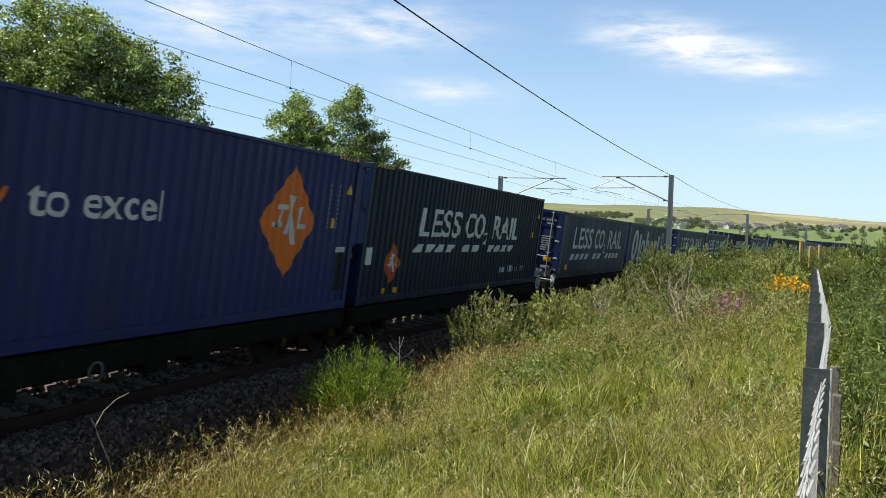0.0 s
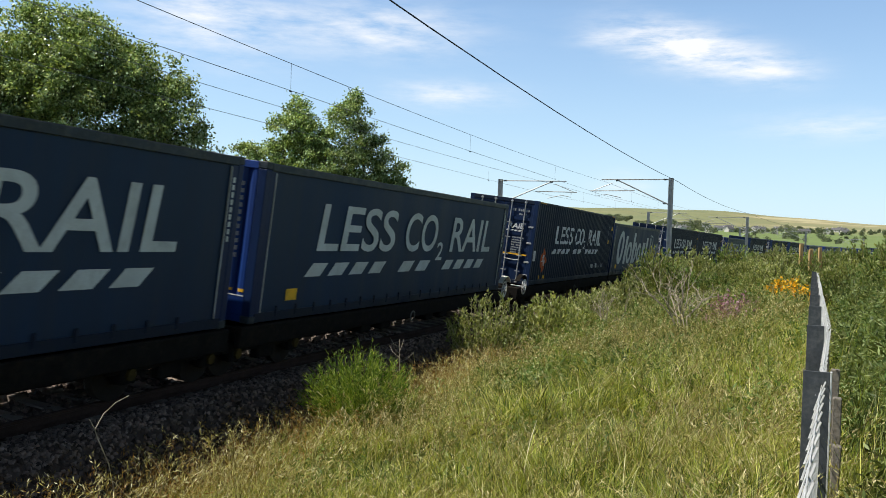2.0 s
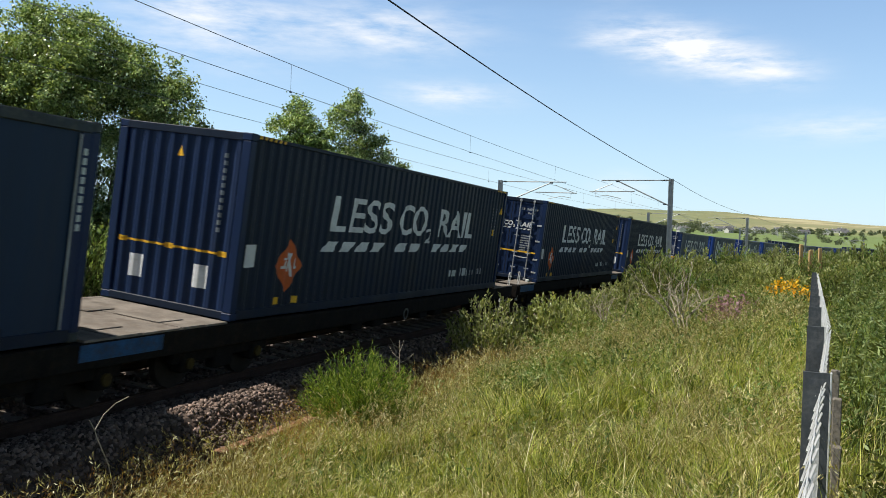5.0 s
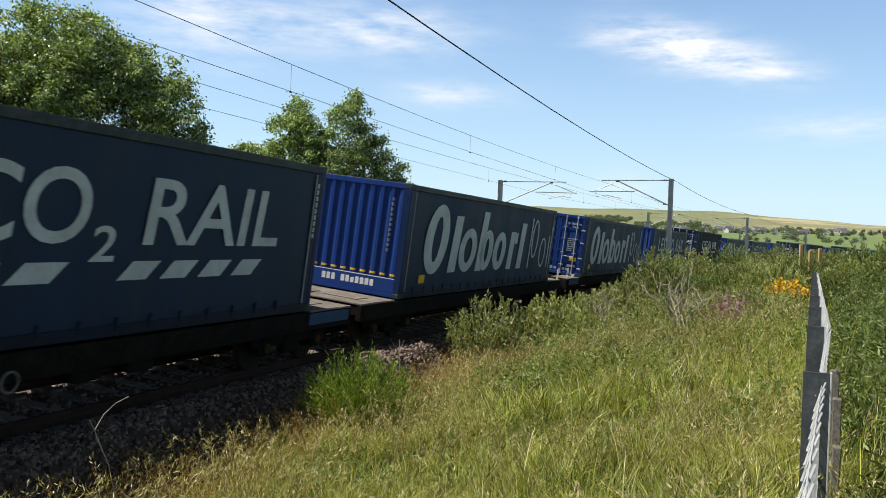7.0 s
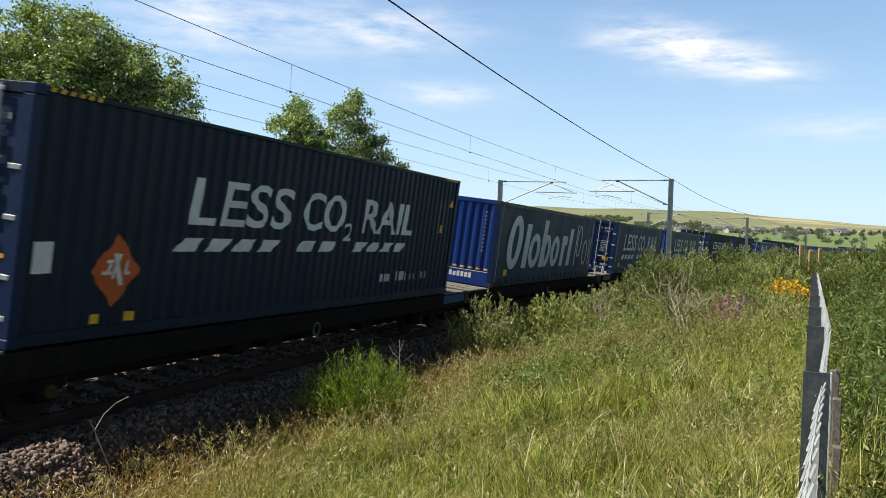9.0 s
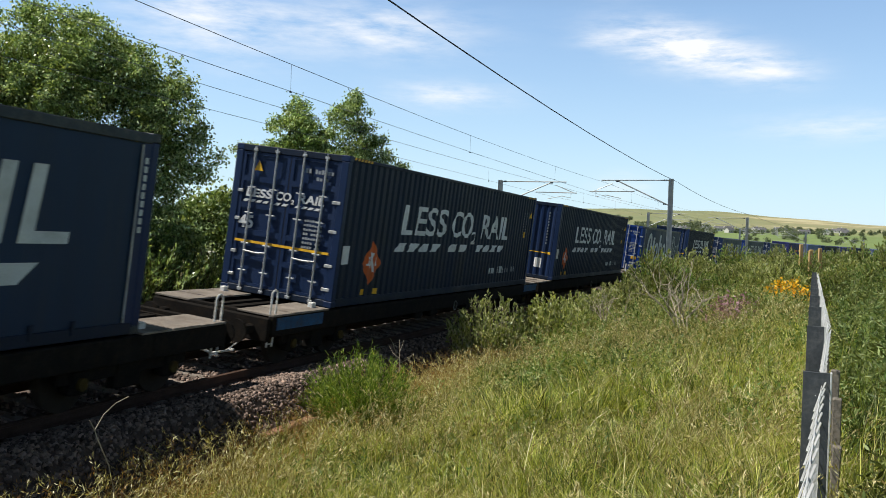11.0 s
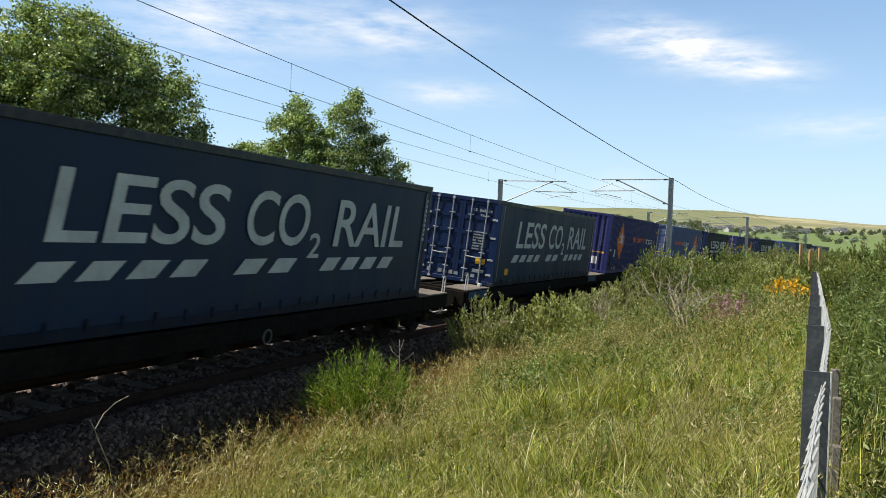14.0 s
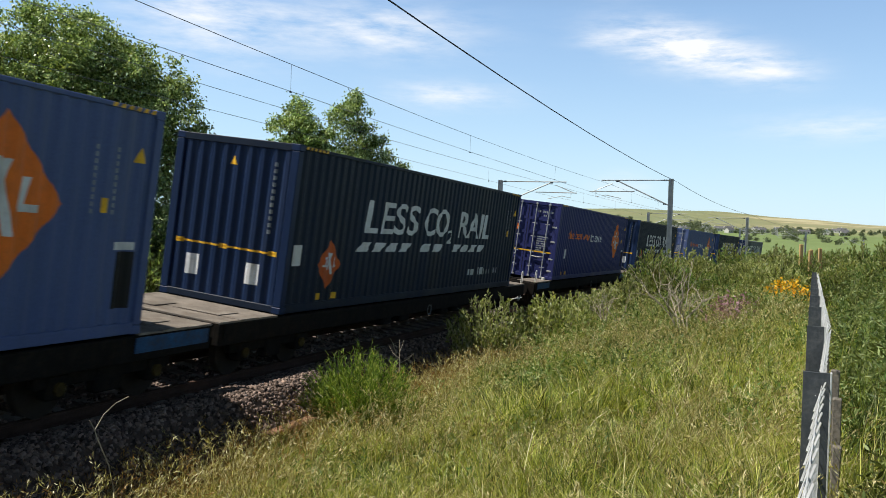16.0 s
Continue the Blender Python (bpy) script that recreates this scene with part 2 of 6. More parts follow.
SHRUB = leafy("shrub_leaves", ((0.0, (0.13, 0.17, 0.05)), (0.5, (0.30, 0.35, 0.12)), (1.0, (0.60, 0.60, 0.34))), 0.38, rough=0.4)
TREE_LEAF = leafy("tree_leaves", ((0.0, (0.05, 0.09, 0.028)), (0.45, (0.21, 0.31, 0.10)), (1.0, (0.55, 0.64, 0.32))), 0.34, rough=0.35, clump=0.4)
# far foliage is lightened to carry the haze of distance in its colour
WOOD_FAR = leafy("distant_foliage", ((0.0, (0.09, 0.12, 0.065)), (1.0, (0.19, 0.22, 0.13))), 0.25)
GORSE = leafy("gorse_bloom", ((0.0, (0.62, 0.33, 0.01)), (1.0, (0.85, 0.52, 0.03))), 0.25)
PINK = leafy("pink_bloom", ((0.0, (0.36, 0.17, 0.26)), (1.0, (0.52, 0.32, 0.40))), 0.3)


def ground_material():
    def build(k):
        pos = k.n("ShaderNodeNewGeometry").outputs["Position"]
        dist = k.n("ShaderNodeVectorMath", {0: pos}, operation="LENGTH").outputs["Value"]
        near = k.ramp(k.noise(pos, 1.3, 6.0, 0.65), ((0.3, (0.03, 0.03, 0.012)), (0.5, (0.065, 0.06, 0.025)), (0.7, (0.12, 0.10, 0.05))))
        cell = k.n("ShaderNodeTexVoronoi", {"Vector": k.n("ShaderNodeMapping", {"Vector": pos, "Rotation": (0, 0, 0.4), "Scale": (0.0042, 0.0026, 0)}).outputs[0], "Scale": 1.0})
        field = k.ramp(k.n("ShaderNodeSeparateColor", {0: cell.outputs["Color"]}).outputs[0],
                       ((0.0, (0.15, 0.20, 0.085)), (0.3, (0.16, 0.22, 0.08)), (0.6, (0.17, 0.22, 0.09)), (1.0, (0.25, 0.26, 0.13))))
        # moor colours are paled and greyed: distance haze put into the colour
        moor = k.ramp(k.math("ADD", k.math("MULTIPLY", k.noise(pos, 0.0028, 6.0, 0.6), 0.8), k.math("MULTIPLY", k.n("ShaderNodeSeparateXYZ", {0: pos}).outputs[0], 0.00022)), ((0.42, (0.19, 0.215, 0.115)), (0.55, (0.23, 0.235, 0.125)), (0.61, (0.28, 0.265, 0.15)), (0.65, (0.42, 0.38, 0.235))))
        speck = k.noise(pos, 0.05, 5.0, 0.7)
        sp = k.n("ShaderNodeMapRange", {0: speck, 1: 0.3, 2: 0.7, 3: 0.85, 4: 1.12}).outputs[0]
        hill = k.n("ShaderNodeMapRange", {0: dist, 1: 1050, 2: 1350}).outputs[0]
        far = k.mix(hill, field, moor)
        far = k.mix(1.0, far, k.n("ShaderNodeCombineColor", {0: sp, 1: sp, 2: sp}).outputs[0], "MULTIPLY")
        c = k.mix(k.n("ShaderNodeMapRange", {0: dist, 1: 55, 2: 140}).outputs[0], near, far)
        b = k.n("ShaderNodeBump", {"Strength": 0.5, "Distance": 0.05, "Height": k.noise(pos, 9.0, 5.0)}).outputs[0]
        return k.n("ShaderNodeBsdfPrincipled", {"Base Color": c, "Roughness": 0.95, "Normal": b, "Specular IOR Level": 0.1}).outputs[0]
    return material("ground", build)


GROUND = ground_material()

# ---------- mesh helpers ----------


def mesh_object(name, verts, faces, mat, parent=None, label=""):
    me = bpy.data.meshes.new(name)
    me.from_pydata([tuple(v) for v in verts], [], faces)
    me.materials.append(mat)
    ob = new(name, me)
    if parent:
        ob.parent = parent
    if label:
        tagged(ob, label)
    return ob


def part(name, bm, mat, parent, label=""):
    me = bpy.data.meshes.new(name)
    bm.normal_update()
    bm.to_mesh(me)
    bm.free()
    me.materials.append(mat)
    ob = new(name, me)
    ob.parent = parent
    if label:
        tagged(ob, label)
    return ob


def again(ob, name, m, parent=None):
    """One more part on the same mesh."""
    o = new(name, ob.data)
    o.parent = parent or ob.parent
    o.matrix_basis = m
    return o


def fast_mesh(name, verts, quads, mat, label, category, smooth=False):
    """A large mesh from arrays; quads with -1 in the last column are triangles."""
    me = bpy.data.meshes.new(name)
    quads = np.asarray(quads, dtype=np.int32)
    tri = quads[:, 3] < 0
    counts = np.where(tri, 3, 4).astype(np.int32)
    loops = quads[quads >= 0]
    starts = np.concatenate(([0], np.cumsum(counts)[:-1])).astype(np.int32)
    me.vertices.add(len(verts))
    me.vertices.foreach_set("co", np.asarray(verts, dtype=np.float32).ravel())
    me.loops.add(len(loops))
    me.loops.foreach_set("vertex_index", loops)
    me.polygons.add(len(quads))
    me.polygons.foreach_set("loop_start", starts)
    me.update(calc_edges=True)
    me.materials.append(mat)
    ob = new(name, me)
    if label:
        tagged(ob, label, category, kind="stuff")
    return ob


def box(bm, x0, x1, y0, y1, z0, z1, bevel=0.0):
    vs = [bm.verts.new((x, y, z)) for x in (x0, x1) for y in (y0, y1) for z in (z0, z1)]
    fs = [bm.faces.new([vs[i] for i in q]) for q in ((0, 1, 3, 2), (4, 6, 7, 5), (0, 4, 5, 1), (2, 3, 7, 6), (0, 2, 6, 4), (1, 5, 7, 3))]
    if bevel:
        es = list({e for f in fs for e in f.edges})
        bmesh.ops.bevel(bm, geom=es, offset=bevel, segments=1, affect="EDGES", clamp_overlap=True)
    return bm


def boxes(*dims, bevel=0.0):
    bm = bmesh.new()
    for d in dims:
        box(bm, *d, bevel=bevel)
    return bm


def tube(bm, pts, r0, r1=None, sides=6):
    """A rounded bar through points, tapering from r0 to r1."""
    r1 = r0 if r1 is None else r1
    pts = [Vector(p) for p in pts]
    rings = []
    for i, p in enumerate(pts):
        d = (pts[min(i + 1, len(pts) - 1)] - pts[max(i - 1, 0)]).normalized()
        a = d.orthogonal().normalized()
        b = d.cross(a)
        r = r0 + (r1 - r0) * i / max(len(pts) - 1, 1)
        rings.append([bm.verts.new(p + r * (math.cos(q) * a + math.sin(q) * b)) for q in (2 * math.pi * j / sides for j in range(sides))])
    for u, v in zip(rings, rings[1:]):
        best = min(range(sides), key=lambda o: (u[0].co - v[o].co).length)
        for j in range(sides):
            bm.faces.new((u[j], u[(j + 1) % sides], v[(j + 1 + best) % sides], v[(j + best) % sides]))
    bm.faces.new(rings[0][::-1])
    bm.faces.new(rings[-1])
    return bm


def disc(bm, centre, axis, r, thick, sides=16, hole=0.0):
    c, ax = Vector(centre), Vector(axis).normalized()
    a = ax.orthogonal().normalized()
    b = ax.cross(a)
    def ring(rad, off):
        return [bm.verts.new(c + off * ax + rad * (math.cos(q) * a + math.sin(q) * b)) for q in (2 * math.pi * j / sides for j in range(sides))]
    o0, o1 = ring(r, -thick / 2), ring(r, thick / 2)
    def skin(u, v):
        for j in range(sides):
            bm.faces.new((u[j], u[(j + 1) % sides], v[(j + 1) % sides], v[j]))
    skin(o0, o1)
    if hole:
        i0, i1 = ring(hole, -thick / 2), ring(hole, thick / 2)
        skin(i1, i0)
        skin(i0, o0)
        skin(o1, i1)
    else:
        bm.faces.new(o0[::-1])
        bm.faces.new(o1)
    return bm

# ---------- ground ----------


def smooth(x, a, b):
    t = np.clip((np.asarray(x, dtype=float) - a) / (b - a), 0, 1)
    return t * t * (3 - 2 * t)


def ground_height(x, y):
    """Height of the ground sheet: the line's bed, the rising verge, fields and far hills."""
    x, y = np.asarray(x, dtype=float), np.asarray(y, dtype=float)
    s, lat = along(x, y)
    r = np.hypot(x, y)
    z = np.interp(lat, (-40, -12, -8.5, -6.8, -5.8, 2.6, 3.2, 5.0, 7.2, 8.8, 11, 16, 40), (0.1, -0.1, -0.55, -0.8, -0.85, -0.85, -0.66, -0.28, 0.18, 0.55, 0.62, 0.75, 0.9))
    bump = 0.06 * np.sin(x * 0.9 + 1.3 * np.sin(y * 0.37)) * np.sin(y * 0.7 + 0.8) * smooth(lat, 3.2, 5) + 0.25 * np.sin(x * 0.07 + 1) * np.sin(y * 0.05) * smooth(np.abs(lat), 9, 30)
    z = z + bump
    az = np.degrees(np.arctan2(x, y))
    low = np.interp(r, (0, 140, 250, 600, 950, 1300), (0, 0, 1.4, 9.5, 21, 34))
    ridge = 69 * np.exp(-((az - 11) / 20.5) ** 2) + 2.5 * np.sin(az * 0.45) + 1.5 * np.sin(az * 1.1 + 1) + 12
    hill = ridge * smooth(r, 1150, 2700)
    keep = smooth(r, 130, 320)
    return z * (1 - keep) + (0.3 + low) * keep + hill


def build_ground():
    rings = np.concatenate((np.linspace(0.0, 30, 110), 30 * (4600 / 30) ** (np.arange(1, 111) / 110)))
    n = 400
    az = np.arange(n) / n * 2 * math.pi
    rr, aa = np.meshgrid(rings[1:], az, indexing="ij")
    x, y = rr * np.sin(aa), rr * np.cos(aa)
    z = ground_height(x, y)
    v = np.stack((x.ravel(), y.ravel(), z.ravel()), 1)
    v = np.concatenate((v, [[0, 0, float(ground_height(0, 0))]]))
    i, j = np.meshgrid(np.arange(len(rings) - 2), np.arange(n), indexing="ij")
    i, j = i.ravel(), j.ravel()
    k = (j + 1) % n
    q = np.stack((i * n + j, i * n + k, (i + 1) * n + k, (i + 1) * n + j), 1)
    fan = np.stack((np.full(n, len(v) - 1), (np.arange(n) + 1) % n, np.arange(n), np.full(n, -1)), 1)
    ob = fast_mesh("ground", v, np.concatenate((q[:, ::-1], fan)), GROUND, "", "")
    ob.data.polygons.foreach_set("use_smooth", np.ones(len(ob.data.polygons), dtype=bool))
    tagged(ob, "rough grassy verge, fields and moorland hills", "ground", kind="structure")


build_ground()

# ---------- the permanent way: two tracks ----------
FAR_TRACK = -3.42


def sweep(name, profile, s0, s1, step, mat, label, category="railway", cant=CANT, centre=0.0):
    """A strip of constant profile (lat, z) along the line, canted about centre."""
    n = int((s1 - s0) / step) + 1
    v, f = [], []
    for i in range(n + 1):
        s = s0 + (s1 - s0) * i / n
        for lat, z in profile:
            l = lat - centre
            v.append(line(s, centre + l * math.cos(cant) + z * math.sin(cant), z * math.cos(cant) - l * math.sin(cant)))
    m = len(profile)
    for i in range(n):
        for j in range(m - 1):
            f.append((i * m + j, (i + 1) * m + j, (i + 1) * m + j + 1, i * m + j + 1))
    ob = mesh_object(name, v, f, mat)
    return tagged(ob, label, category, kind="structure")


RAIL_PROFILE = ((-0.07, -0.155), (-0.07, -0.14), (-0.012, -0.12), (-0.012, -0.045), (-0.036, -0.03), (-0.036, -0.004), (-0.028, 0.0), (0.028, 0.0), (0.036, -0.004), (0.036, -0.03), (0.012, -0.045), (0.012, -0.12), (0.07, -0.14), (0.07, -0.155))


def build_track(centre, cant):
    for side in (-0.7525, 0.7525):
        sweep("rail", [(centre + side + a, b) for a, b in RAIL_PROFILE], -70, 330, 3.0, RAIL_STEEL, "rust-brown steel running rail on concrete sleepers", cant=cant, centre=centre)


build_track(0.0, CANT)
build_track(FAR_TRACK, CANT)
sweep("ballast_bed", ((-6.3, -1.0), (-5.55, -0.5), (-4.75, -0.26), (-2.2, -0.26), (-1.71, -0.34), (-1.2, -0.22), (0.98, -0.21), (1.2, -0.09), (1.55, 0.03), (1.9, 0.09), (2.12, 0.03), (2.5, -0.32), (2.98, -0.72), (3.3, -1.1)), -70, 330, 2.5, STONE, "brown granite ballast bed of a double track line", cant=CANT * 0.8)


def sleeper_mesh():
    bm = bmesh.new()
    for y0, y1, h0, h1 in ((-1.25, -0.45, -0.155, -0.155), (-0.45, 0.45, -0.155, -0.155), (0.45, 1.25, -0.155, -0.155)):
        hh = 0.035 if y0 == -0.45 else 0.0
        vs = [bm.verts.new(c) for c in ((y0, -0.14, -0.34), (y0, 0.14, -0.34), (y0, 0.1, h0 - hh), (y0, -0.1, h0 - hh), (y1, -0.14, -0.34), (y1, 0.14, -0.34), (y1, 0.1, h1 - hh), (y1, -0.1, h1 - hh))]
        for q in ((0, 1, 2, 3), (7, 6, 5, 4), (0, 4, 5, 1), (1, 5, 6, 2), (2, 6, 7, 3), (3, 7, 4, 0)):
            bm.faces.new([vs[i] for i in q])
    return bm


def build_sleepers():
    bed = new("sleepers", None)
    tagged(bed, "grey concrete sleepers under the near track", "sleepers", kind="structure")
    first = None
    far_v, far_f = [], []
    src = sleeper_mesh()
    coords = [v.co.copy() for v in src.verts]
    faces = [[v.index for v in f.verts] for f in src.faces] if src.verts.index_update() is None else []
    for c in (0.0, FAR_TRACK):
        for i in range(-40, 420):
            s = i * 0.65
            m = track_pose(s, 2.0, 0.0) @ Matrix.Translation((c, 0, 0))
            if c == 0.0 and 0 < i < 70:
                if first is None:
                    first = part("sleeper", src, CONCRETE, bed)
                    first.matrix_basis = m
                else:
                    again(first, "sleeper", m)
            else:
                b = len(far_v)
                far_v += [m @ v for v in coords]
                far_f += [[b + j for j in f] for f in faces]
    ob = mesh_object("sleepers_beyond", far_v, far_f, CONCRETE)
    tagged(ob, "grey concrete sleepers in a long row", "sleepers", kind="stuff")


def build_stones():
    """Loose ballast stones on the shoulder and between the sleepers near by."""
    rng = np.random.default_rng(5)
    def scatter(n, s0, s1, l0, l1, lo, hi, power=1.0):
        s = s0 + (s1 - s0) * rng.random(n) ** power
        lat = rng.uniform(l0, l1, n)
        zz = np.interp(lat, (-1.71, -1.2, 0.98, 1.2, 1.55, 1.9, 2.12, 2.5, 2.98, 3.3), (-0.34, -0.22, -0.21, -0.09, 0.03, 0.09, 0.03, -0.32, -0.72, -1.0))
        c = CANT * 0.8
        a = TURN + s / BEND
        l2 = lat * math.cos(c) + zz * math.sin(c)
        z2 = zz * math.cos(c) - lat * math.sin(c)
        r = BEND - l2
        return np.stack((CX - r * np.cos(a), CY + r * np.sin(a), z2 + 0.005), 1), rng.uniform(lo, hi, n)
    sets = [scatter(15000, 4, 19, 0.95, 2.9, 0.017, 0.036), scatter(7000, 15, 34, 0.95, 2.9, 0.024, 0.044), scatter(4000, 5, 24, -1.4, 0.95, 0.026, 0.045)]
    pos = np.concatenate([a for a, _ in sets])
    size = np.concatenate([b for _, b in sets])
    n = len(pos)
    base = np.array([(-1, -1, -.6), (1, -1, -.6), (1, 1, -.6), (-1, 1, -.6), (-.7, -.7, .7), (.7, -.7, .7), (.7, .7, .7), (-.7, .7, .7)])
    v = base[None] * rng.uniform(0.55, 1.15, (n, 8, 3)) * size[:, None, None]
    q = rng.normal(size=(n, 4))
    q /= np.linalg.norm(q, axis=1)[:, None]
    w, x, y, z = q.T
    rot = np.stack((np.stack((1 - 2 * (y * y + z * z), 2 * (x * y - z * w), 2 * (x * z + y * w)), 1), np.stack((2 * (x * y + z * w), 1 - 2 * (x * x + z * z), 2 * (y * z - x * w)), 1), np.stack((2 * (x * z - y * w), 2 * (y * z + x * w), 1 - 2 * (x * x + y * y)), 1)), 1)
    v = np.einsum("nij,nkj->nki", rot, v) + pos[:, None]
    fq = np.array(((0, 3, 2, 1), (4, 5, 6, 7), (0, 1, 5, 4), (1, 2, 6, 5), (2, 3, 7, 6), (3, 0, 4, 7)))
    faces = (np.arange(n)[:, None, None] * 8 + fq[None]).reshape(-1, 4)
    fast_mesh("ballast_stones", v.reshape(-1, 3), faces, STONE, "loose reddish grey ballast stones beside the rails", "ballast")


build_sleepers()
build_stones()

# ---------- overhead line ----------


def box_beam(bm, a, b, w, h):
    """A bar of square section between two places."""
    a, b = Vector(a), Vector(b)
    d = (b - a).normalized()
    side = d.cross(Vector((0, 0, 1)))
    side = side.normalized() if side.length > 0.01 else Vector((1, 0, 0))
    up = side.cross(d)
    v = [bm.verts.new(p + i * side * w / 2 + j * up * h / 2) for p in (a, b) for i, j in ((-1, -1), (1, -1), (1, 1), (-1, 1))]
    for q in ((3, 2, 1, 0), (4, 5, 6, 7), (0, 1, 5, 4), (1, 2, 6, 5), (2, 3, 7, 6), (3, 0, 4, 7)):
        bm.faces.new([v[i] for i in q])


def build_mast(s, side, top):
    """A steel H mast with its hinged arm over one track. side: +1 on the verge, -1 beyond the far track."""
    lat = 3.35 if side > 0 else -6.95
    track_lat = 0.1 if side > 0 else FAR_TRACK
    t, n = heading(s), Vector((heading(s).y, -heading(s).x, 0))
    foot = line(s, lat, -0.9)
    mast = new("catenary_mast", None)
    mast.location = foot
    tagged(mast, "galvanised steel railway mast with a hinged wire arm", "mast", "masts along the line")
    def loc(l, z):
        return line(s, l, z) - foot
    bm = bmesh.new()
    for off, w in ((-0.1, 0.2), (0.1, 0.2)):
        a, b = loc(lat + off, -0.9), loc(lat + off, top)
        box_beam(bm, a, b, 0.02, 0.02)
        for k in (-0.09, -0.045, 0.0, 0.045, 0.09):
            box_beam(bm, a + t * k, b + t * k, 0.046, 0.022)
    box_beam(bm, loc(lat, -0.9), loc(lat, top), 0.19, 0.014)
    part("column", bm, GALV, mast)
    part("footing", boxes((-0.35, 0.35, -0.35, 0.35, -0.3, 0.18), bevel=0.03), CONCRETE, mast, "square concrete mast footing")
    arm_z = top - 0.08
    d = -1 if side > 0 else 1
    bm = bmesh.new()
    tube(bm, (loc(lat, arm_z), loc(track_lat + 0.55 * d, arm_z - 0.02)), 0.03)
    part("top_tie", bm, GALV, mast)
    bm = bmesh.new()
    tube(bm, (loc(lat, arm_z - 1.4), loc(track_lat - 0.35 * d, arm_z - 0.05)), 0.036)
    part("stay_tube", bm, GALV, mast)
    bm = bmesh.new()
    tube(bm, (loc(track_lat - 1.3 * d, arm_z - 0.62), loc(track_lat + 1.2 * d, arm_z - 0.66)), 0.028)
    tube(bm, (loc(track_lat + 1.0 * d, arm_z - 0.64), loc(track_lat - 0.1 * d, arm_z - 0.2)), 0.02)
    part("register_tube", bm, GALV, mast)
    bm = bmesh.new()
    tube(bm, (loc(track_lat + 0.85 * d, arm_z - 0.64), loc(track_lat + 0.85 * d, arm_z - 0.95), loc(track_lat + 0.3 * d, arm_z - 0.84), loc(track_lat - 0.55 * d, arm_z - 1.02)), 0.018)
    part("steady_arm", bm, GALV, mast)
    for l, z in ((track_lat - 0.35 * d, arm_z - 0.07), (lat + 0.3 * d, arm_z - 1.3), (lat + 0.3 * d, arm_z)):
        c = loc(l, z)
        bm = tube(bmesh.new(), (c - n * 0.1, c + n * 0.09), 0.025, sides=8)
        for q in range(4):
            disc(bm, c + n * (q * 0.05 - 0.08), n, 0.055, 0.022, 10)
        part("insulator", bm, DARK_RAIL, mast, "dark ribbed insulator")
    return mast


for s_mast in (-1.0, 51.8, 95.0, 150.0, 216.0):
    build_mast(s_mast, 1, 6.02 if s_mast < 60 else 5.6)
for s_mast in (-1.0, 53.3, 97.0, 152.0):
    build_mast(s_mast, -1, 6.02)


def hang(name, lat, z_ends, sag, marks, radius, mat, label, wander=0.0):
    """Wires of one kind: from mast to mast, with their sag."""
    bm = bmesh.new()
    for i, (a, b) in enumerate(zip(marks, marks[1:])):
        pts = []
        for k in range(13):
            u = k / 12
            st = wander * (1 if i % 2 else -1) * (1 - 2 * u)
            pts.append(line(a + (b - a) * u, lat + st, z_ends - 4 * sag * u * (1 - u)))
        tube(bm, pts, radius, sides=5)
    me_ob = part(name, bm, mat, None)
    tagged(me_ob, label, "wire", "overhead wires")
    return me_ob


NEAR_MARKS, FAR_MARKS = (-56, -1.0, 51.8, 95.0, 150.0, 216.0), (-56, -1.0, 53.3, 97.0, 152.0)
hang("contact_wire", 0.05, 4.98, -0.1, NEAR_MARKS, 0.0065, COPPER, "thin contact wire over the near track", 0.15)
hang("messenger_wire", 0.05, 5.75, 0.16, NEAR_MARKS, 0.0065, COPPER, "thin sagging messenger wire over the near track", 0.15)
hang("contact_wire", FAR_TRACK, 5.03, -0.1, FAR_MARKS, 0.0065, COPPER, "thin contact wire over the far track", 0.15)
hang("messenger_wire", FAR_TRACK, 5.72, 0.06, FAR_MARKS, 0.0065, COPPER, "thin sagging messenger wire over the far track", 0.15)
hang("return_cable", 3.65, 5.86, 0.14, NEAR_MARKS, 0.013, WIRE, "black return cable slung along the mast tops")


def build_droppers():
    for marks, lat in ((NEAR_MARKS, 0.05), (FAR_MARKS, FAR_TRACK)):
        for i, (a, b) in enumerate(zip(marks[1:], marks[2:])):
            for k in range(1, 5):
                u = 0.21 * k - 0.055
                s = a + (b - a) * u
                zt = 5.74 - 4 * 0.14 * u * (1 - u)
                bm = bmesh.new()
                st = 0.15 * (-1 if (i + 1) % 2 == 0 else 1) * (1 - 2 * u)
                tube(bm, (line(s, lat + st, 5.05 + 0.02 * k * (5 - k) / 6), line(s, lat + st, zt)), 0.0035, sides=4)
                tube(bm, (line(s - 0.03, lat + st, 5.06), line(s + 0.03, lat + st, 5.06)), 0.02, sides=5)
                ob = part("dropper", bm, WIRE, None)
                tagged(ob, "thin wire dropper between messenger and contact wire", "dropper", "droppers")


build_droppers()

# ---------- containers ----------
LONG, HALF = 13.716, 1.25
CURTAIN_LONG, CURTAIN_IN = 13.5, 0.1        # curtain boxes are a little shorter than the wagon's berth
TALL, LOW = 2.896, 2.6


def wave(u, period, depth):
    """Trapezoid corrugation: 0 on the crest, -depth in the trough."""
    f = (u / period) % 1.0
    if f < 0.28:
        return 0.0
    if f < 0.5:
        return -depth * (f - 0.28) / 0.22
    if f < 0.78:
        return -depth
    return -depth * (1 - (f - 0.78) / 0.22)


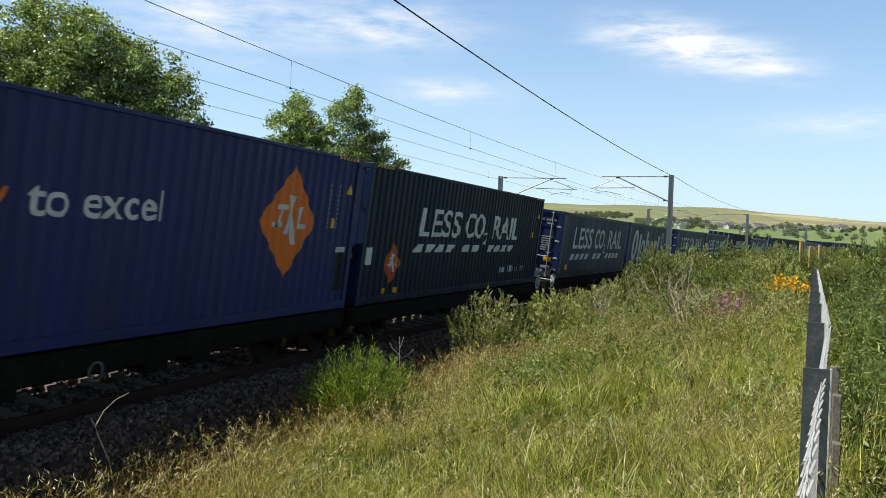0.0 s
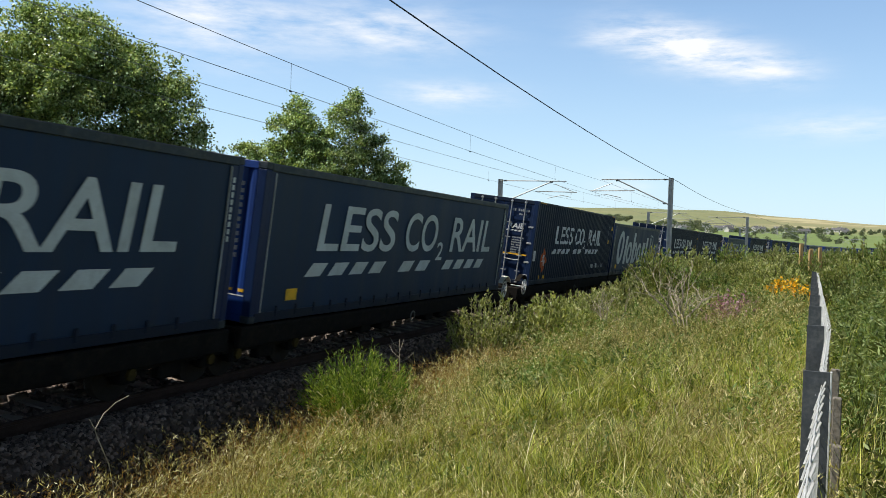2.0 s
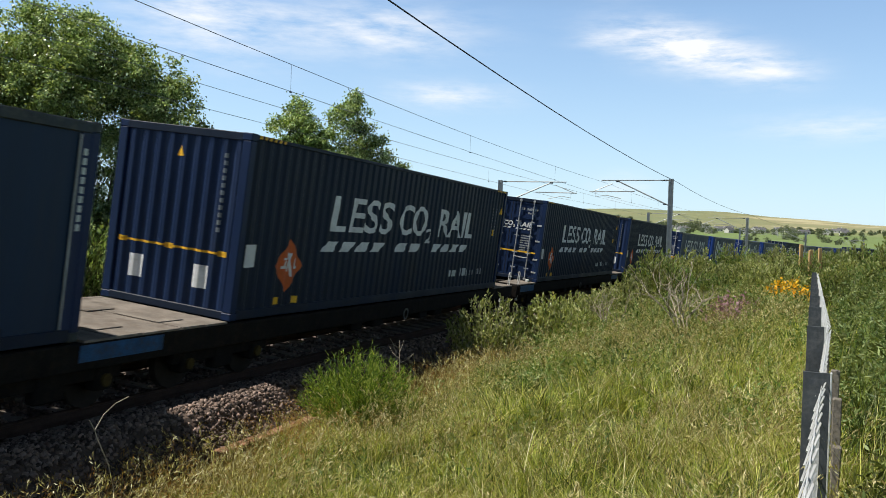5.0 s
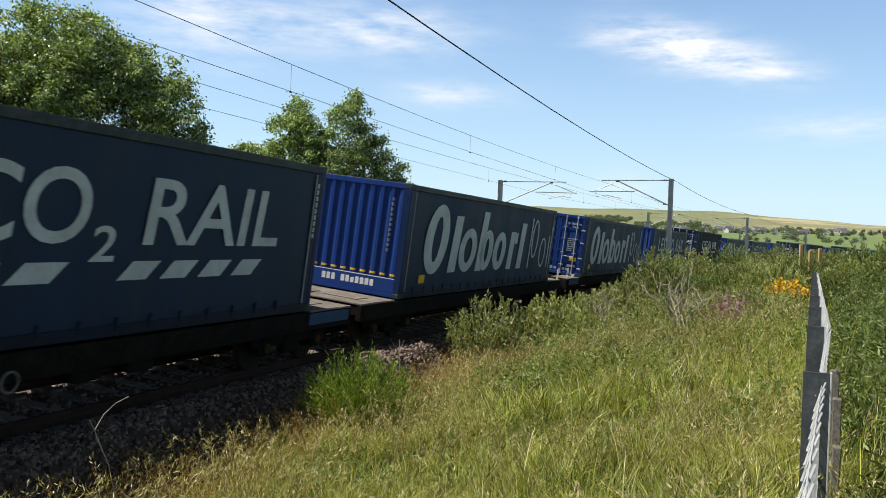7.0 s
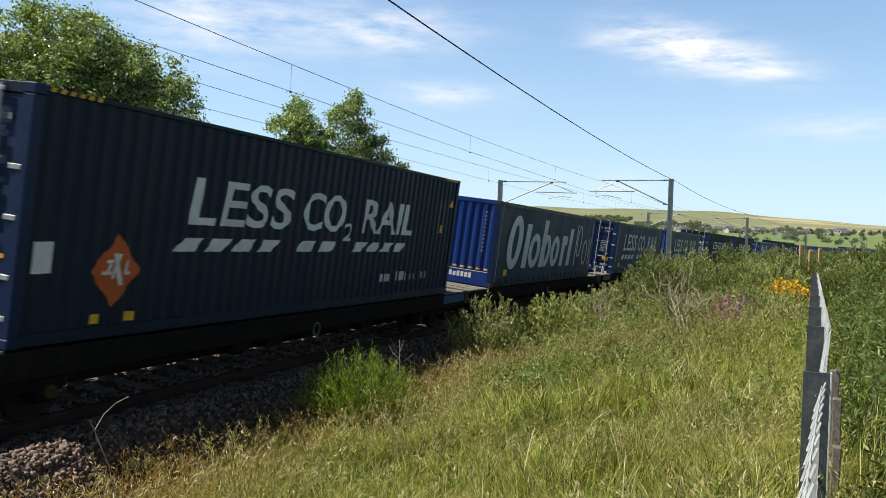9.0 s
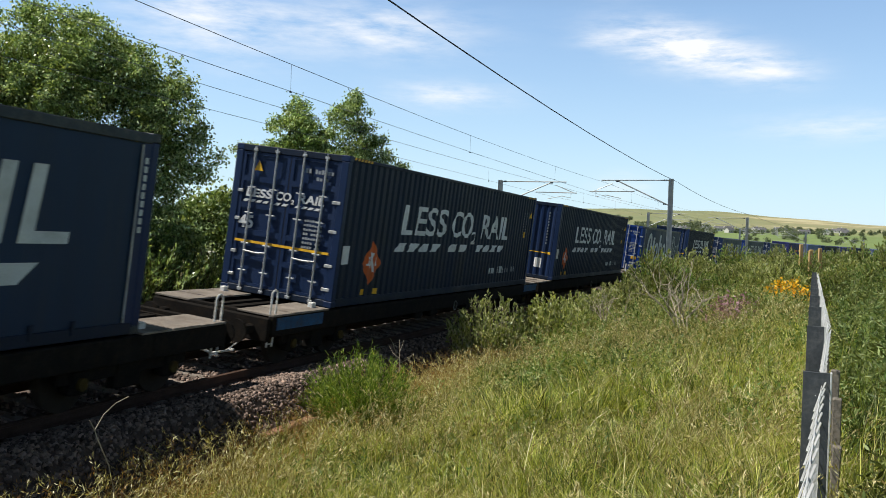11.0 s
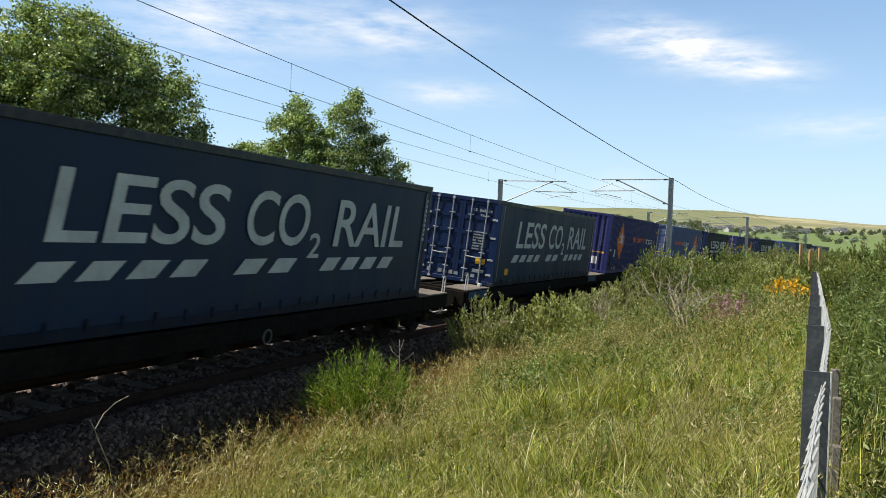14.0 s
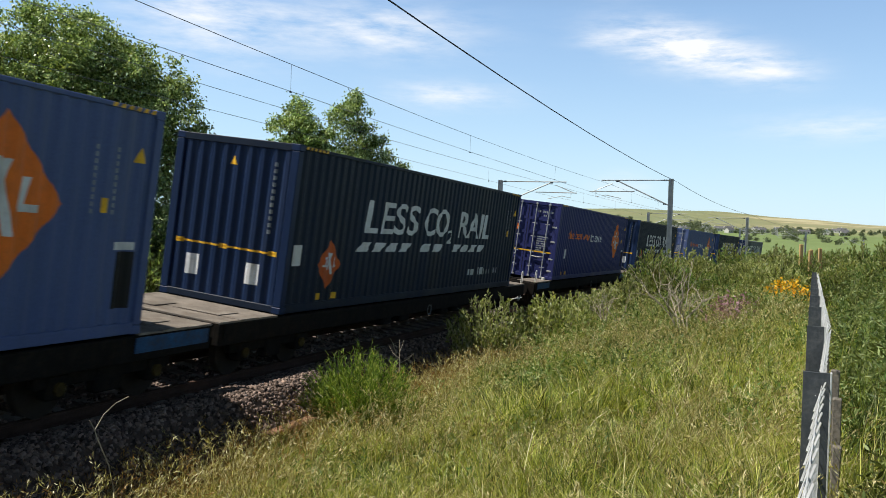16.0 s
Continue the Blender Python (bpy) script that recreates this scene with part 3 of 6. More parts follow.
def wave_stops(a, b, period):
    out = [a]
    i = math.floor(a / period)
    while i * period < b:
        for q in (0.0, 0.28, 0.5, 0.78):
            u = (i + q) * period
            if a + 1e-4 < u < b - 1e-4:
                out.append(u)
        i += 1
    return out + [b]


def corrugated(a, b, z0, z1, period, depth, face, flip=False):
    """A corrugated sheet; face(u, out, z) gives the place."""
    bm = bmesh.new()
    cols = []
    for u in wave_stops(a, b, period):
        d = wave(u, period, depth)
        cols.append((bm.verts.new(face(u, d, z0)), bm.verts.new(face(u, d, z1))))
    for p, q in zip(cols, cols[1:]):
        bm.faces.new((p[0], q[0], q[1], p[1]) if not flip else (p[0], p[1], q[1], q[0]))
    return bm


SIDE_PERIOD, SIDE_DEPTH = 0.278, 0.030
END_PERIOD, END_DEPTH = 0.25, 0.045


def letters(body, width, height, bold=0.02, slant=0.0):
    """Flat lettering as a bmesh in the plane x, y, fitted to a box."""
    cu = bpy.data.curves.new("letters", "FONT")
    cu.body, cu.offset, cu.shear, cu.resolution_u = body, bold, slant, 5
    ob = bpy.data.objects.new("letters", cu)
    scene.collection.objects.link(ob)
    dg = bpy.context.evaluated_depsgraph_get()
    me = bpy.data.meshes.new_from_object(ob.evaluated_get(dg))
    bm = bmesh.new()
    bm.from_mesh(me)
    bpy.data.meshes.remove(me)
    bpy.data.objects.remove(ob)
    bpy.data.curves.remove(cu)
    xs, ys = [v.co.x for v in bm.verts], [v.co.y for v in bm.verts]
    x0, y0 = min(xs), min(ys)
    sx, sy = width / (max(xs) - x0), height / (max(ys) - y0)
    for v in bm.verts:
        v.co = Vector(((v.co.x - x0) * sx, (v.co.y - y0) * sy, 0))
    return bm


def join(bm, other, dx, dy):
    """Adds a flat bmesh to another, moved."""
    vs = {v: bm.verts.new((v.co.x + dx, v.co.y + dy, 0)) for v in other.verts}
    for f in other.faces:
        bm.faces.new([vs[v] for v in f.verts])
    other.free()
    return bm


def poly(bm, pts):
    bm.faces.new([bm.verts.new((x, y, 0)) for x, y in pts])
    return bm


def ring_shape(bm, cx, cy, rx, ry, thick, slant, n=20, a0=0.0, a1=2 * math.pi):
    """A slanted oval band."""
    ring = []
    full = abs(a1 - a0 - 2 * math.pi) < 1e-6
    m = n if full else n + 1
    for i in range(m):
        q = a0 + (a1 - a0) * i / n
        o = (cx + rx * math.cos(q) + slant * ry * math.sin(q), cy + ry * math.sin(q))
        k = (cx + (rx - thick) * math.cos(q) + slant * (ry - thick * 0.6) * math.sin(q), cy + (ry - thick * 0.6) * math.sin(q))
        ring.append((bm.verts.new((*o, 0)), bm.verts.new((*k, 0))))
    for i in range(n):
        p, q = ring[i], ring[(i + 1) % m]
        bm.faces.new((p[0], q[0], q[1], p[1]))


def slant_bar(bm, x, y, w, h, slant):
    poly(bm, ((x, y), (x + w, y), (x + w + slant * h, y + h), (x + slant * h, y + h)))


def lay_on_side(bm, u0, z0, ribbed, lift=0.004):
    """Lays a flat drawing on the side towards the verge, into the corrugation where there is one."""
    for v in bm.verts:
        v.co = Vector((0, u0 + v.co.x, z0 + v.co.y))
    if ribbed:
        us = [v.co.y for v in bm.verts]
        for u in wave_stops(min(us), max(us), SIDE_PERIOD)[1:-1]:
            bmesh.ops.bisect_plane(bm, geom=bm.verts[:] + bm.edges[:] + bm.faces[:], plane_co=(0, u, 0), plane_no=(0, 1, 0), dist=1e-5)
    for v in bm.verts:
        v.co.x = HALF - 0.012 + lift + (wave(v.co.y, SIDE_PERIOD, SIDE_DEPTH) if ribbed else 0.0)
    return bm


def lay_on_end(bm, x0, z0, ribbed, y=-0.0, lift=0.004):
    """Lays a flat drawing on the leading end, seen from ahead (x runs from the far side to the verge side)."""
    for v in bm.verts:
        v.co = Vector((x0 + v.co.x, 0, z0 + v.co.y))
    if ribbed:
        us = [v.co.x for v in bm.verts]
        for u in wave_stops(min(us), max(us), END_PERIOD)[1:-1]:
            bmesh.ops.bisect_plane(bm, geom=bm.verts[:] + bm.edges[:] + bm.faces[:], plane_co=(u, 0, 0), plane_no=(1, 0, 0), dist=1e-5)
    for v in bm.verts:
        v.co.y = y - lift - (wave(v.co.x, END_PERIOD, END_DEPTH) if ribbed else 0.0)
    return bm


def slogan(width, height, gap, foot, bold):
    """LESS CO2 RAIL with the dashes under its words: two drawings."""
    bm = bmesh.new()
    lean = 0.1
    wl, wc, w2, wr = width * 0.338, width * 0.190, width * 0.042, width * 0.325
    join(bm, letters("LESS", wl, height, bold, lean), 0, 0)
    xc = width * 0.390
    join(bm, letters("CO", wc, height, bold, lean), xc, 0)
    join(bm, letters("2", w2, height * 0.5, bold, lean), xc + wc + width * 0.004, -height * 0.24)
    xr = width - wr
    join(bm, letters("RAIL", wr, height, bold, lean), xr, 0)
    dashes = bmesh.new()
    for x0, w, n in ((-0.032 * width, wl, 4), (xc - 0.02 * width, wc, 2), (xr - 0.04 * width, wr, 4)):
        p = w / n
        for i in range(n):
            slant_bar(dashes, x0 + i * p, -gap - foot, p * 0.66, foot, 1.15)
    return bm, dashes


def islands(bm):
    """The unconnected pieces of a drawing, each as a bmesh of its own."""
    seen, out = set(), []
    for first in list(bm.faces):
        if first in seen:
            continue
        seen.add(first)
        todo, group = [first], []
        while todo:
            f = todo.pop()
            group.append(f)
            for v in f.verts:
                for g in v.link_faces:
                    if g not in seen:
                        seen.add(g)
                        todo.append(g)
        b, made = bmesh.new(), {}
        for f in group:
            for v in f.verts:
                if v not in made:
                    made[v] = b.verts.new(v.co)
            b.faces.new([made[v] for v in f.verts])
        out.append(b)
    bm.free()
    return out


def ornament():
    """Plain slanted ovals and bars in place of the operator's name; 12.3 m long, 1.7 m high."""
    bm = bmesh.new()
    s = 0.17
    # bold shapes: ovals and bars
    ring_shape(bm, 0.86, 0.84, 0.76, 0.86, 0.50, s, 28)
    slant_bar(bm, 1.80, 0.0, 0.54, 1.46, s)
    ring_shape(bm, 3.2, 0.58, 0.68, 0.59, 0.40, s, 24)
    slant_bar(bm, 3.94, 0.0, 0.50, 1.66, s)
    ring_shape(bm, 4.78, 0.58, 0.56, 0.58, 0.40, s, 22)
    ring_shape(bm, 6.02, 0.56, 0.60, 0.57, 0.40, s, 22)
    slant_bar(bm, 6.86, 0.0, 0.48, 1.16, s)
    slant_bar(bm, 7.46, 0.80, 0.34, 0.34, s)
    slant_bar(bm, 7.94, 0.0, 0.52, 1.46, s)
    # thin shapes
    th = 0.13
    slant_bar(bm, 9.26, 0.0, th, 1.66, 0.06)
    ring_shape(bm, 9.92, 0.98, 0.40, 0.66, th, 0.06, 18)
    ring_shape(bm, 11.06, 0.52, 0.42, 0.53, th, 0.06, 18)
    slant_bar(bm, 11.76, 0.0, th, 1.12, 0.03)
    slant_bar(bm, 12.10, 0.0, th, 1.68, 0.03)
    return bm


def emblem(half_w, half_h, lean=0.0):
    """An orange lozenge and the plain white strokes on it."""
    bm = poly(bmesh.new(), ((-half_w, 0), (lean, -half_h), (half_w, 0), (lean, half_h)))
    st = bmesh.new()
    w, h = half_w, half_h
    slant_bar(st, -0.52 * w, -0.10 * h, 0.34 * w, 0.09 * h, 0.1)
    slant_bar(st, -0.46 * w, -0.10 * h, 0.11 * w, 0.3 * h, 0.55)
    slant_bar(st, -0.42 * w, 0.21 * h, 0.34 * w, 0.09 * h, 0.1)
    slant_bar(st, -0.14 * w, -0.22 * h, 0.12 * w, 0.68 * h, 0.30)
    slant_bar(st, 0.16 * w, -0.40 * h, 0.13 * w, 0.88 * h, -0.28)
    slant_bar(st, 0.30 * w, -0.08 * h, 0.11 * w, 0.36 * h, 0.2)
    slant_bar(st, 0.32 * w, -0.12 * h, 0.30 * w, 0.09 * h, 0.1)
    return bm, st


def text_bars(width, height, n, seed, fill=0.72):
    """A row of small bars that stands for writing."""
    rng = random.Random(seed)
    bm = bmesh.new()
    p = width / n
    for i in range(n):
        if rng.random() < 0.12:
            continue
        slant_bar(bm, i * p, 0, p * fill, height * rng.choice((1, 1, 0.8)), 0.0)
    return bm


def build_container(kind, livery, doors):
    """kind: 'steel' (corrugated) or 'curtain'. The leading end is at y = 0, the verge side at +x."""
    h = TALL if kind == "steel" else LOW
    long = LONG if kind == "steel" else CURTAIN_LONG
    body = {"slogan": NAVY, "purple": PURPLE, "pale": PALE_BLUE, "name": CURTAIN}[livery]
    frame_mat = body
    # navy boxes take the copy with sunlight in its colour on their ends
    end_mat = SUNLIT_NAVY if livery == "slogan" else body
    if kind == "curtain":
        body, frame_mat, end_mat = CURTAIN, NAVY, DEEP_AND_SHADED_BLUE if doors and livery == "slogan" else BRIGHT_BLUE
    box_ob = new("shipping_container" if kind == "steel" else "curtain_container", None)
    P = lambda name, bm, mat, label="": part(name, bm, mat, box_ob, label)
    # curtain posts and end panels: bright blue darkened, the gap's shade as colour
    post_mat = DEEP_AND_SHADED_BLUE if kind == "curtain" else end_mat
    # corner posts, rails, castings
    post = P("corner_post", boxes((-0.08, 0.08, -0.0, 0.15, 0.118, h - 0.118), bevel=0.012), post_mat)
    post.location = (HALF - 0.08, 0, 0)
    for x, y in ((-HALF + 0.08, 0), (HALF - 0.08, long - 0.15), (-HALF + 0.08, long - 0.15)):
        again(post, "corner_post", Matrix.Translation((x, y, 0)))
    cast = P("corner_casting", boxes((-0.089, 0.089, -0.003, 0.175, 0.0, 0.118), bevel=0.012), DARK_RAIL if kind == "curtain" else post_mat)
    cast.location = (HALF - 0.086, 0, 0)
    for x in (HALF - 0.086, -HALF + 0.086):
        for y in (0.0, long - 0.172):
            for z in (0.0, h - 0.118):
                if (x, y, z) != (HALF - 0.086, 0.0, 0.0):
                    again(cast, "corner_casting", Matrix.Translation((x, y, z)))
    y0, y1 = 0.15, long - 0.15
    P("bottom_rail", boxes((HALF - 0.07, HALF, y0, y1, 0.01, 0.165), bevel=0.01), frame_mat)
    P("bottom_rail", boxes((-HALF, -HALF + 0.07, y0, y1, 0.01, 0.165), bevel=0.01), frame_mat)
    top_h = 0.075 if kind == "steel" else 0.14
    P("top_rail", boxes((HALF - 0.06, HALF + (0.0 if kind == "steel" else 0.012), y0, y1, h - top_h, h - 0.01), bevel=0.012), frame_mat if kind == "steel" else DARK_RAIL)
    P("top_rail", boxes((-HALF, -HALF + 0.06, y0, y1, h - top_h, h - 0.01), bevel=0.012), frame_mat if kind == "steel" else DARK_RAIL)
    P("floor", boxes((-HALF + 0.07, HALF - 0.07, 0.1, long - 0.1, 0.06, 0.14)), UNDER)
    # roof: shallow ribs across
    bm = bmesh.new()
    rows = []
    n = 96
    for i in range(n + 1):
        y = 0.06 + (long - 0.12) * i / n
        z = h - 0.028 + (0.018 if i % 4 in (1, 2) else 0.0)
        rows.append((bm.verts.new((-HALF + 0.05, y, z)), bm.verts.new((HALF - 0.05, y, z))))
    for a, b in zip(rows, rows[1:]):
        bm.faces.new((a[0], a[1], b[1], b[0]))
    P("roof", bm, DARK_RAIL if kind == "curtain" else frame_mat)
    # sides
    if kind == "steel":
        P("side_wall", corrugated(y0, y1, 0.16, h - 0.07, SIDE_PERIOD, SIDE_DEPTH, lambda u, d, z: (HALF - 0.012 + d, u, z)), body)
        P("side_wall", corrugated(y0, y1, 0.16, h - 0.07, SIDE_PERIOD, SIDE_DEPTH, lambda u, d, z: (-HALF + 0.012 - d, u, z), True), body)
    else:
        for sgn in (1, -1):
            bm = bmesh.new()
            rng = random.Random(3)
            grid = []
            for i in range(61):
                u = y0 + (y1 - y0) * i / 60
                col = []
                for j in range(5):
                    z = 0.13 + (h - 0.24) * j / 4
                    bulge = -0.010 + 0.008 * math.sin(i * 0.9 + j * 0.4) * math.sin(j * 0.785) - 0.002 * rng.random()
                    col.append(bm.verts.new((sgn * (HALF - 0.012 + bulge), u, z)))
                grid.append(col)
            for a, b in zip(grid, grid[1:]):
                for j in range(4):
                    q = (a[j], b[j], b[j + 1], a[j + 1])
                    f = bm.faces.new(q if sgn > 0 else q[::-1])
                    f.smooth = True
            P("curtain", bm, body, "slate blue vinyl side curtain")
        strip = P("edge_strip", boxes((HALF - 0.012, HALF + 0.004, 0.0, 0.022, 0.17, h - 0.16)), STEEL, "thin bright curtain pole")
        strip.location = (0, 0.29, 0)
        again(strip, "edge_strip", Matrix.Translation((0, long - 0.33, 0)))
        P("end_panel", boxes((HALF - 0.03, HALF - 0.006, 0.15, 0.285, 0.16, h - 0.13)), post_mat)
        P("end_panel", boxes((HALF - 0.03, HALF - 0.006, long - 0.3, long - 0.15, 0.16, h - 0.13)), post_mat)
        buckle = P("strap_buckle", boxes((HALF - 0.008, HALF + 0.012, -0.03, 0.03, 0.08, 0.26), bevel=0.006), NAVY)
        buckle.location = (0, 0.8, 0)
        for i in range(1, 19):
            again(buckle, "strap_buckle", Matrix.Translation((0, 0.8 + i * 0.64, 0)))
    # rear end: plain corrugated wall or doors are never turned to the verge
    P("rear_wall", corrugated(-HALF + 0.1, HALF - 0.1, 0.1, h - 0.08, END_PERIOD, END_DEPTH, lambda u, d, z: (u, long - 0.03 + d, z), True), end_mat)
    for ye in (0.0, long - 0.12):
        P("header", boxes((-HALF + 0.16, HALF - 0.16, ye, ye + 0.12, h - 0.13, h - 0.006), bevel=0.01), end_mat if kind == "curtain" else frame_mat)
    for ye in (0.0, long - 0.12):
        P("sill", boxes((-HALF + 0.16, HALF - 0.16, ye, ye + 0.12, 0.01, 0.13), bevel=0.01), end_mat if kind == "curtain" else frame_mat)
    # leading end
    if doors:
        zt = h - 0.14
        for sgn in (-1, 1):
            xa, xb = (0.012, HALF - 0.165) if sgn > 0 else (-HALF + 0.165, -0.012)
            bm = boxes((xa, xb, 0.045, 0.075, 0.14, zt))
            rows_n = 5
            for i in range(rows_n + 1):
                z = 0.14 + (zt - 0.14) * i / rows_n
                box(bm, xa, xb, 0.018, 0.05, max(z - 0.055, 0.14), min(z + 0.055, zt))
            box(bm, xa, xa + 0.07, 0.016, 0.05, 0.14, zt)
            box(bm, xb - 0.07, xb, 0.016, 0.05, 0.14, zt)
            door = P("door", bm, end_mat)
            for xf in (0.27, 0.73):
                xx = xa + (xb - xa) * xf
                bm = tube(bmesh.new(), ((xx, -0.018, 0.03), (xx, -0.018, h - 0.03)), 0.021, sides=8)
                bar = part("locking_bar", bm, STEEL, door, "bright galvanised locking bar")
                bm = bmesh.new()
                for z in (0.42, 0.95, 1.55, 2.05):
                    box(bm, xx - 0.085, xx + 0.085, -0.03, 0.02, z, z + 0.026, 0.004)
                for z in (0.04, h - 0.12):
                    box(bm, xx - 0.045, xx + 0.045, -0.036, 0.0, z, z + 0.05, 0.006)
                part("bar_bracket", bm, STEEL, door)
                bm = tube(bmesh.new(), ((xx, -0.04, 0.82), (xx + (0.38 if xf < 0.5 else -0.3), -0.045, 0.80)), 0.016, sides=6)
                part("door_handle", bm, STEEL, door)
            xh = xb if sgn > 0 else xa
            hinge = part("hinge", boxes((xh - 0.07 * (sgn > 0) - 0.02, xh + 0.07 * (sgn < 0) + 0.02 + 0.06 * (sgn > 0), -0.008, 0.03, 0.3, 0.36), bevel=0.006), STEEL, door)
            for z in (0.75, 1.4, 1.95):
                again(hinge, "hinge", Matrix.Translation((0, 0, z - 0.3)))
        P("gasket", boxes((-0.012, 0.012, 0.02, 0.06, 0.14, zt)), DARK_RUBBER)
        if livery in ("slogan",) and kind == "steel":
            t, d = slogan(1.75, 0.17, 0.05, 0.05, 0.03)
            P("lettering", lay_on_end(t, -0.92, 1.88, False, 0.012), WHITE, "white slogan on the doors")
            P("lettering_dashes", lay_on_end(d, -0.92, 1.88, False, 0.012), WHITE)
        if kind == "steel":
            P("size_mark", lay_on_end(letters("45", 0.34, 0.26, 0.03), -1.02, 1.26, False, 0.012), WHITE, "white size number")
            P("warning_band", lay_on_end(slant_rect(2.1, 0.05), -1.05, 0.98, False, 0.012), YELLOW, "yellow band across the doors")
            P("warning_triangle", lay_on_end(triangle(0.2), -0.8, 2.4, False, 0.012), YELLOW)
        else:
            P("yellow_label", lay_on_end(slant_rect(0.3, 0.17), 0.62, 0.62, False, 0.012), YELLOW)
            P("white_label", lay_on_end(slant_rect(0.36, 0.1), 0.56, 0.36, False, 0.012), DIM_LETTER)
            P("white_label", lay_on_end(text_bars(1.6, 0.12, 9, 2), -0.9, 0.2, False, 0.012), DIM_LETTER)
        if livery in ("purple", "pale"):
            a, b = emblem(0.32, 0.34)
            P("emblem", lay_on_end(a, -0.58, 1.86, False, 0.012), ORANGE, "orange lozenge")
            P("emblem_mark", lay_on_end(b, -0.58, 1.86, False, 0.012, 0.007), WHITE)
        P("code_bars", lay_on_end(text_bars(0.62, 0.085, 9, 7), 0.35, h - 0.42, False, 0.012), DIM_LETTER)
        P("code_bars", lay_on_end(text_bars(0.28, 0.07, 4, 8), 0.6, h - 0.55, False, 0.012), DIM_LETTER)
        plate_rows = bmesh.new()
        for i in range(7):
            join(plate_rows, text_bars(0.4, 0.045, 7, 20 + i, 0.8), 0, -0.085 * i)
        P("data_bars", lay_on_end(plate_rows, 0.45, 1.55, False, 0.012), DIM_LETTER)
    else:
        lo = 0.12 if kind == "steel" else 0.42
        P("end_wall", corrugated(-HALF + 0.15, HALF - 0.15, lo, h - 0.12, END_PERIOD, END_DEPTH, lambda u, d, z: (u, 0.012 - d, z)), end_mat)
        if kind == "steel":
            bm = slant_rect(2.0, 0.035)
            for x in (0.02, 0.95, 1.95):
                slant_bar(bm, x - 0.09, -0.025, 0.18, 0.085, 0.0)
            P("warning_band", lay_on_end(bm, -1.0, 0.98, True, 0.012), YELLOW, "yellow band across the end wall")
            for x in (-0.78, 0.45):
                P("white_plate", lay_on_end(slant_rect(0.27, 0.36), x, 0.42, True, 0.012), WHITE, "faded white label plate")
            P("warning_triangle", lay_on_end(triangle(0.17), -0.12, 2.42, True, 0.012), YELLOW)
        else:
            P("lower_panel", boxes((-HALF + 0.15, HALF - 0.15, -0.002, 0.05, 0.13, 0.43)), end_mat)
            P("white_line", lay_on_end(slant_rect(2.2, 0.018), -1.1, 0.425, False, -0.003), WHITE)
            bm = bmesh.new()
            for i in range(9):
                slant_bar(bm, i * 0.25, 0, 0.15, 0.05, 0)
            P("yellow_dashes", lay_on_end(bm, -1.05, 0.49, True, 0.012), YELLOW, "row of yellow dashes")
            P("name_bars", lay_on_end(text_bars(1.35, 0.15, 11, 4), -0.72, 0.21, False, -0.003), WHITE)
        bm = bmesh.new()
        for i in range(11):
            slant_bar(bm, 0, -i * 0.115, 0.05, 0.07, 0)
        P("code_bars", lay_on_end(bm, 0.80, h - 0.42, True, 0.012), DIM_LETTER)
    # side drawings
    ribbed = kind == "steel"
    S = lambda name, bm, mat, u, z, label="", lift=0.004: P(name, lay_on_side(bm, u, z, ribbed, lift), mat, label)

    def each_piece(name, bm, mat):
        for piece in islands(bm):
            P(name, piece, mat)

    if livery == "slogan" and kind == "steel":
        t, d = slogan(8.12, 0.68, 0.18, 0.19, 0.012)
        each_piece("letter", lay_on_side(t, 2.89, 1.45, ribbed, 0.004), WHITE)
        each_piece("dash", lay_on_side(d, 2.89, 1.45, ribbed, 0.004), WHITE)
        a, b = emblem(0.44, 0.46)
        S("emblem", a, DEEP_ORANGE, 1.57, 0.84, "sooty orange lozenge")
        S("emblem_mark", b, WHITE, 1.57, 0.84, lift=0.007)
        S("name_bars", text_bars(1.45, 0.2, 9, 3), GREY_LETTER, 9.58, 0.44)
        S("name_bars", text_bars(1.15, 0.16, 9, 5, 0.4), DIM_LETTER, 11.12, 0.45)
    elif livery == "slogan":
        t, d = slogan(10.18, 0.88, 0.21, 0.24, 0.012)
        each_piece("letter", lay_on_side(t, 1.92, 1.17, ribbed, 0.008), GREY_LETTER)
        each_piece("dash", lay_on_side(d, 1.92, 1.17, ribbed, 0.008), GREY_LETTER)
    elif livery == "name":
        each_piece("name_shape", lay_on_side(ornament(), 1.07, 0.55, ribbed, 0.008), GREY_LETTER)
    else:
        first, second = ("the best way", "to excel")
        at_text, at_lozenge = ((5.85, 2.67) if not doors else (1.63, 11.2))
        each_piece("letter", lay_on_side(letters(first, 3.65 if not doors else 3.8, 0.44, 0.012), at_text, 1.5, ribbed, 0.004), ORANGE)
        each_piece("letter", lay_on_side(letters(second, 2.25, 0.41, 0.012), at_text + 4.05, 1.53, ribbed, 0.004), WHITE)
        a, b = emblem(0.93, 0.95, 0.06)
        S("emblem", a, ORANGE, at_lozenge, 1.62, "large orange lozenge")
        S("emblem_mark", b, WHITE, at_lozenge, 1.62, lift=0.007)
        S("black_patch", slant_rect(0.34, 0.72), DARK_RUBBER, 0.36 if not doors else 13.1, 0.36)
        S("white_plate", slant_rect(0.36, 0.1), WHITE, 0.3 if not doors else 13.05, 1.1)
    if kind == "steel":
        S("white_plate", slant_rect(0.28, 0.36), WHITE, 1.36 if livery in ("purple", "pale") else 0.24, 0.83, "white label plate")
        for u in (1.2, 1.82):
            S("yellow_label", slant_rect(0.16, 0.12), YELLOW, u, 0.19)
        for u in (0.08, 12.6):
            bm = bmesh.new()
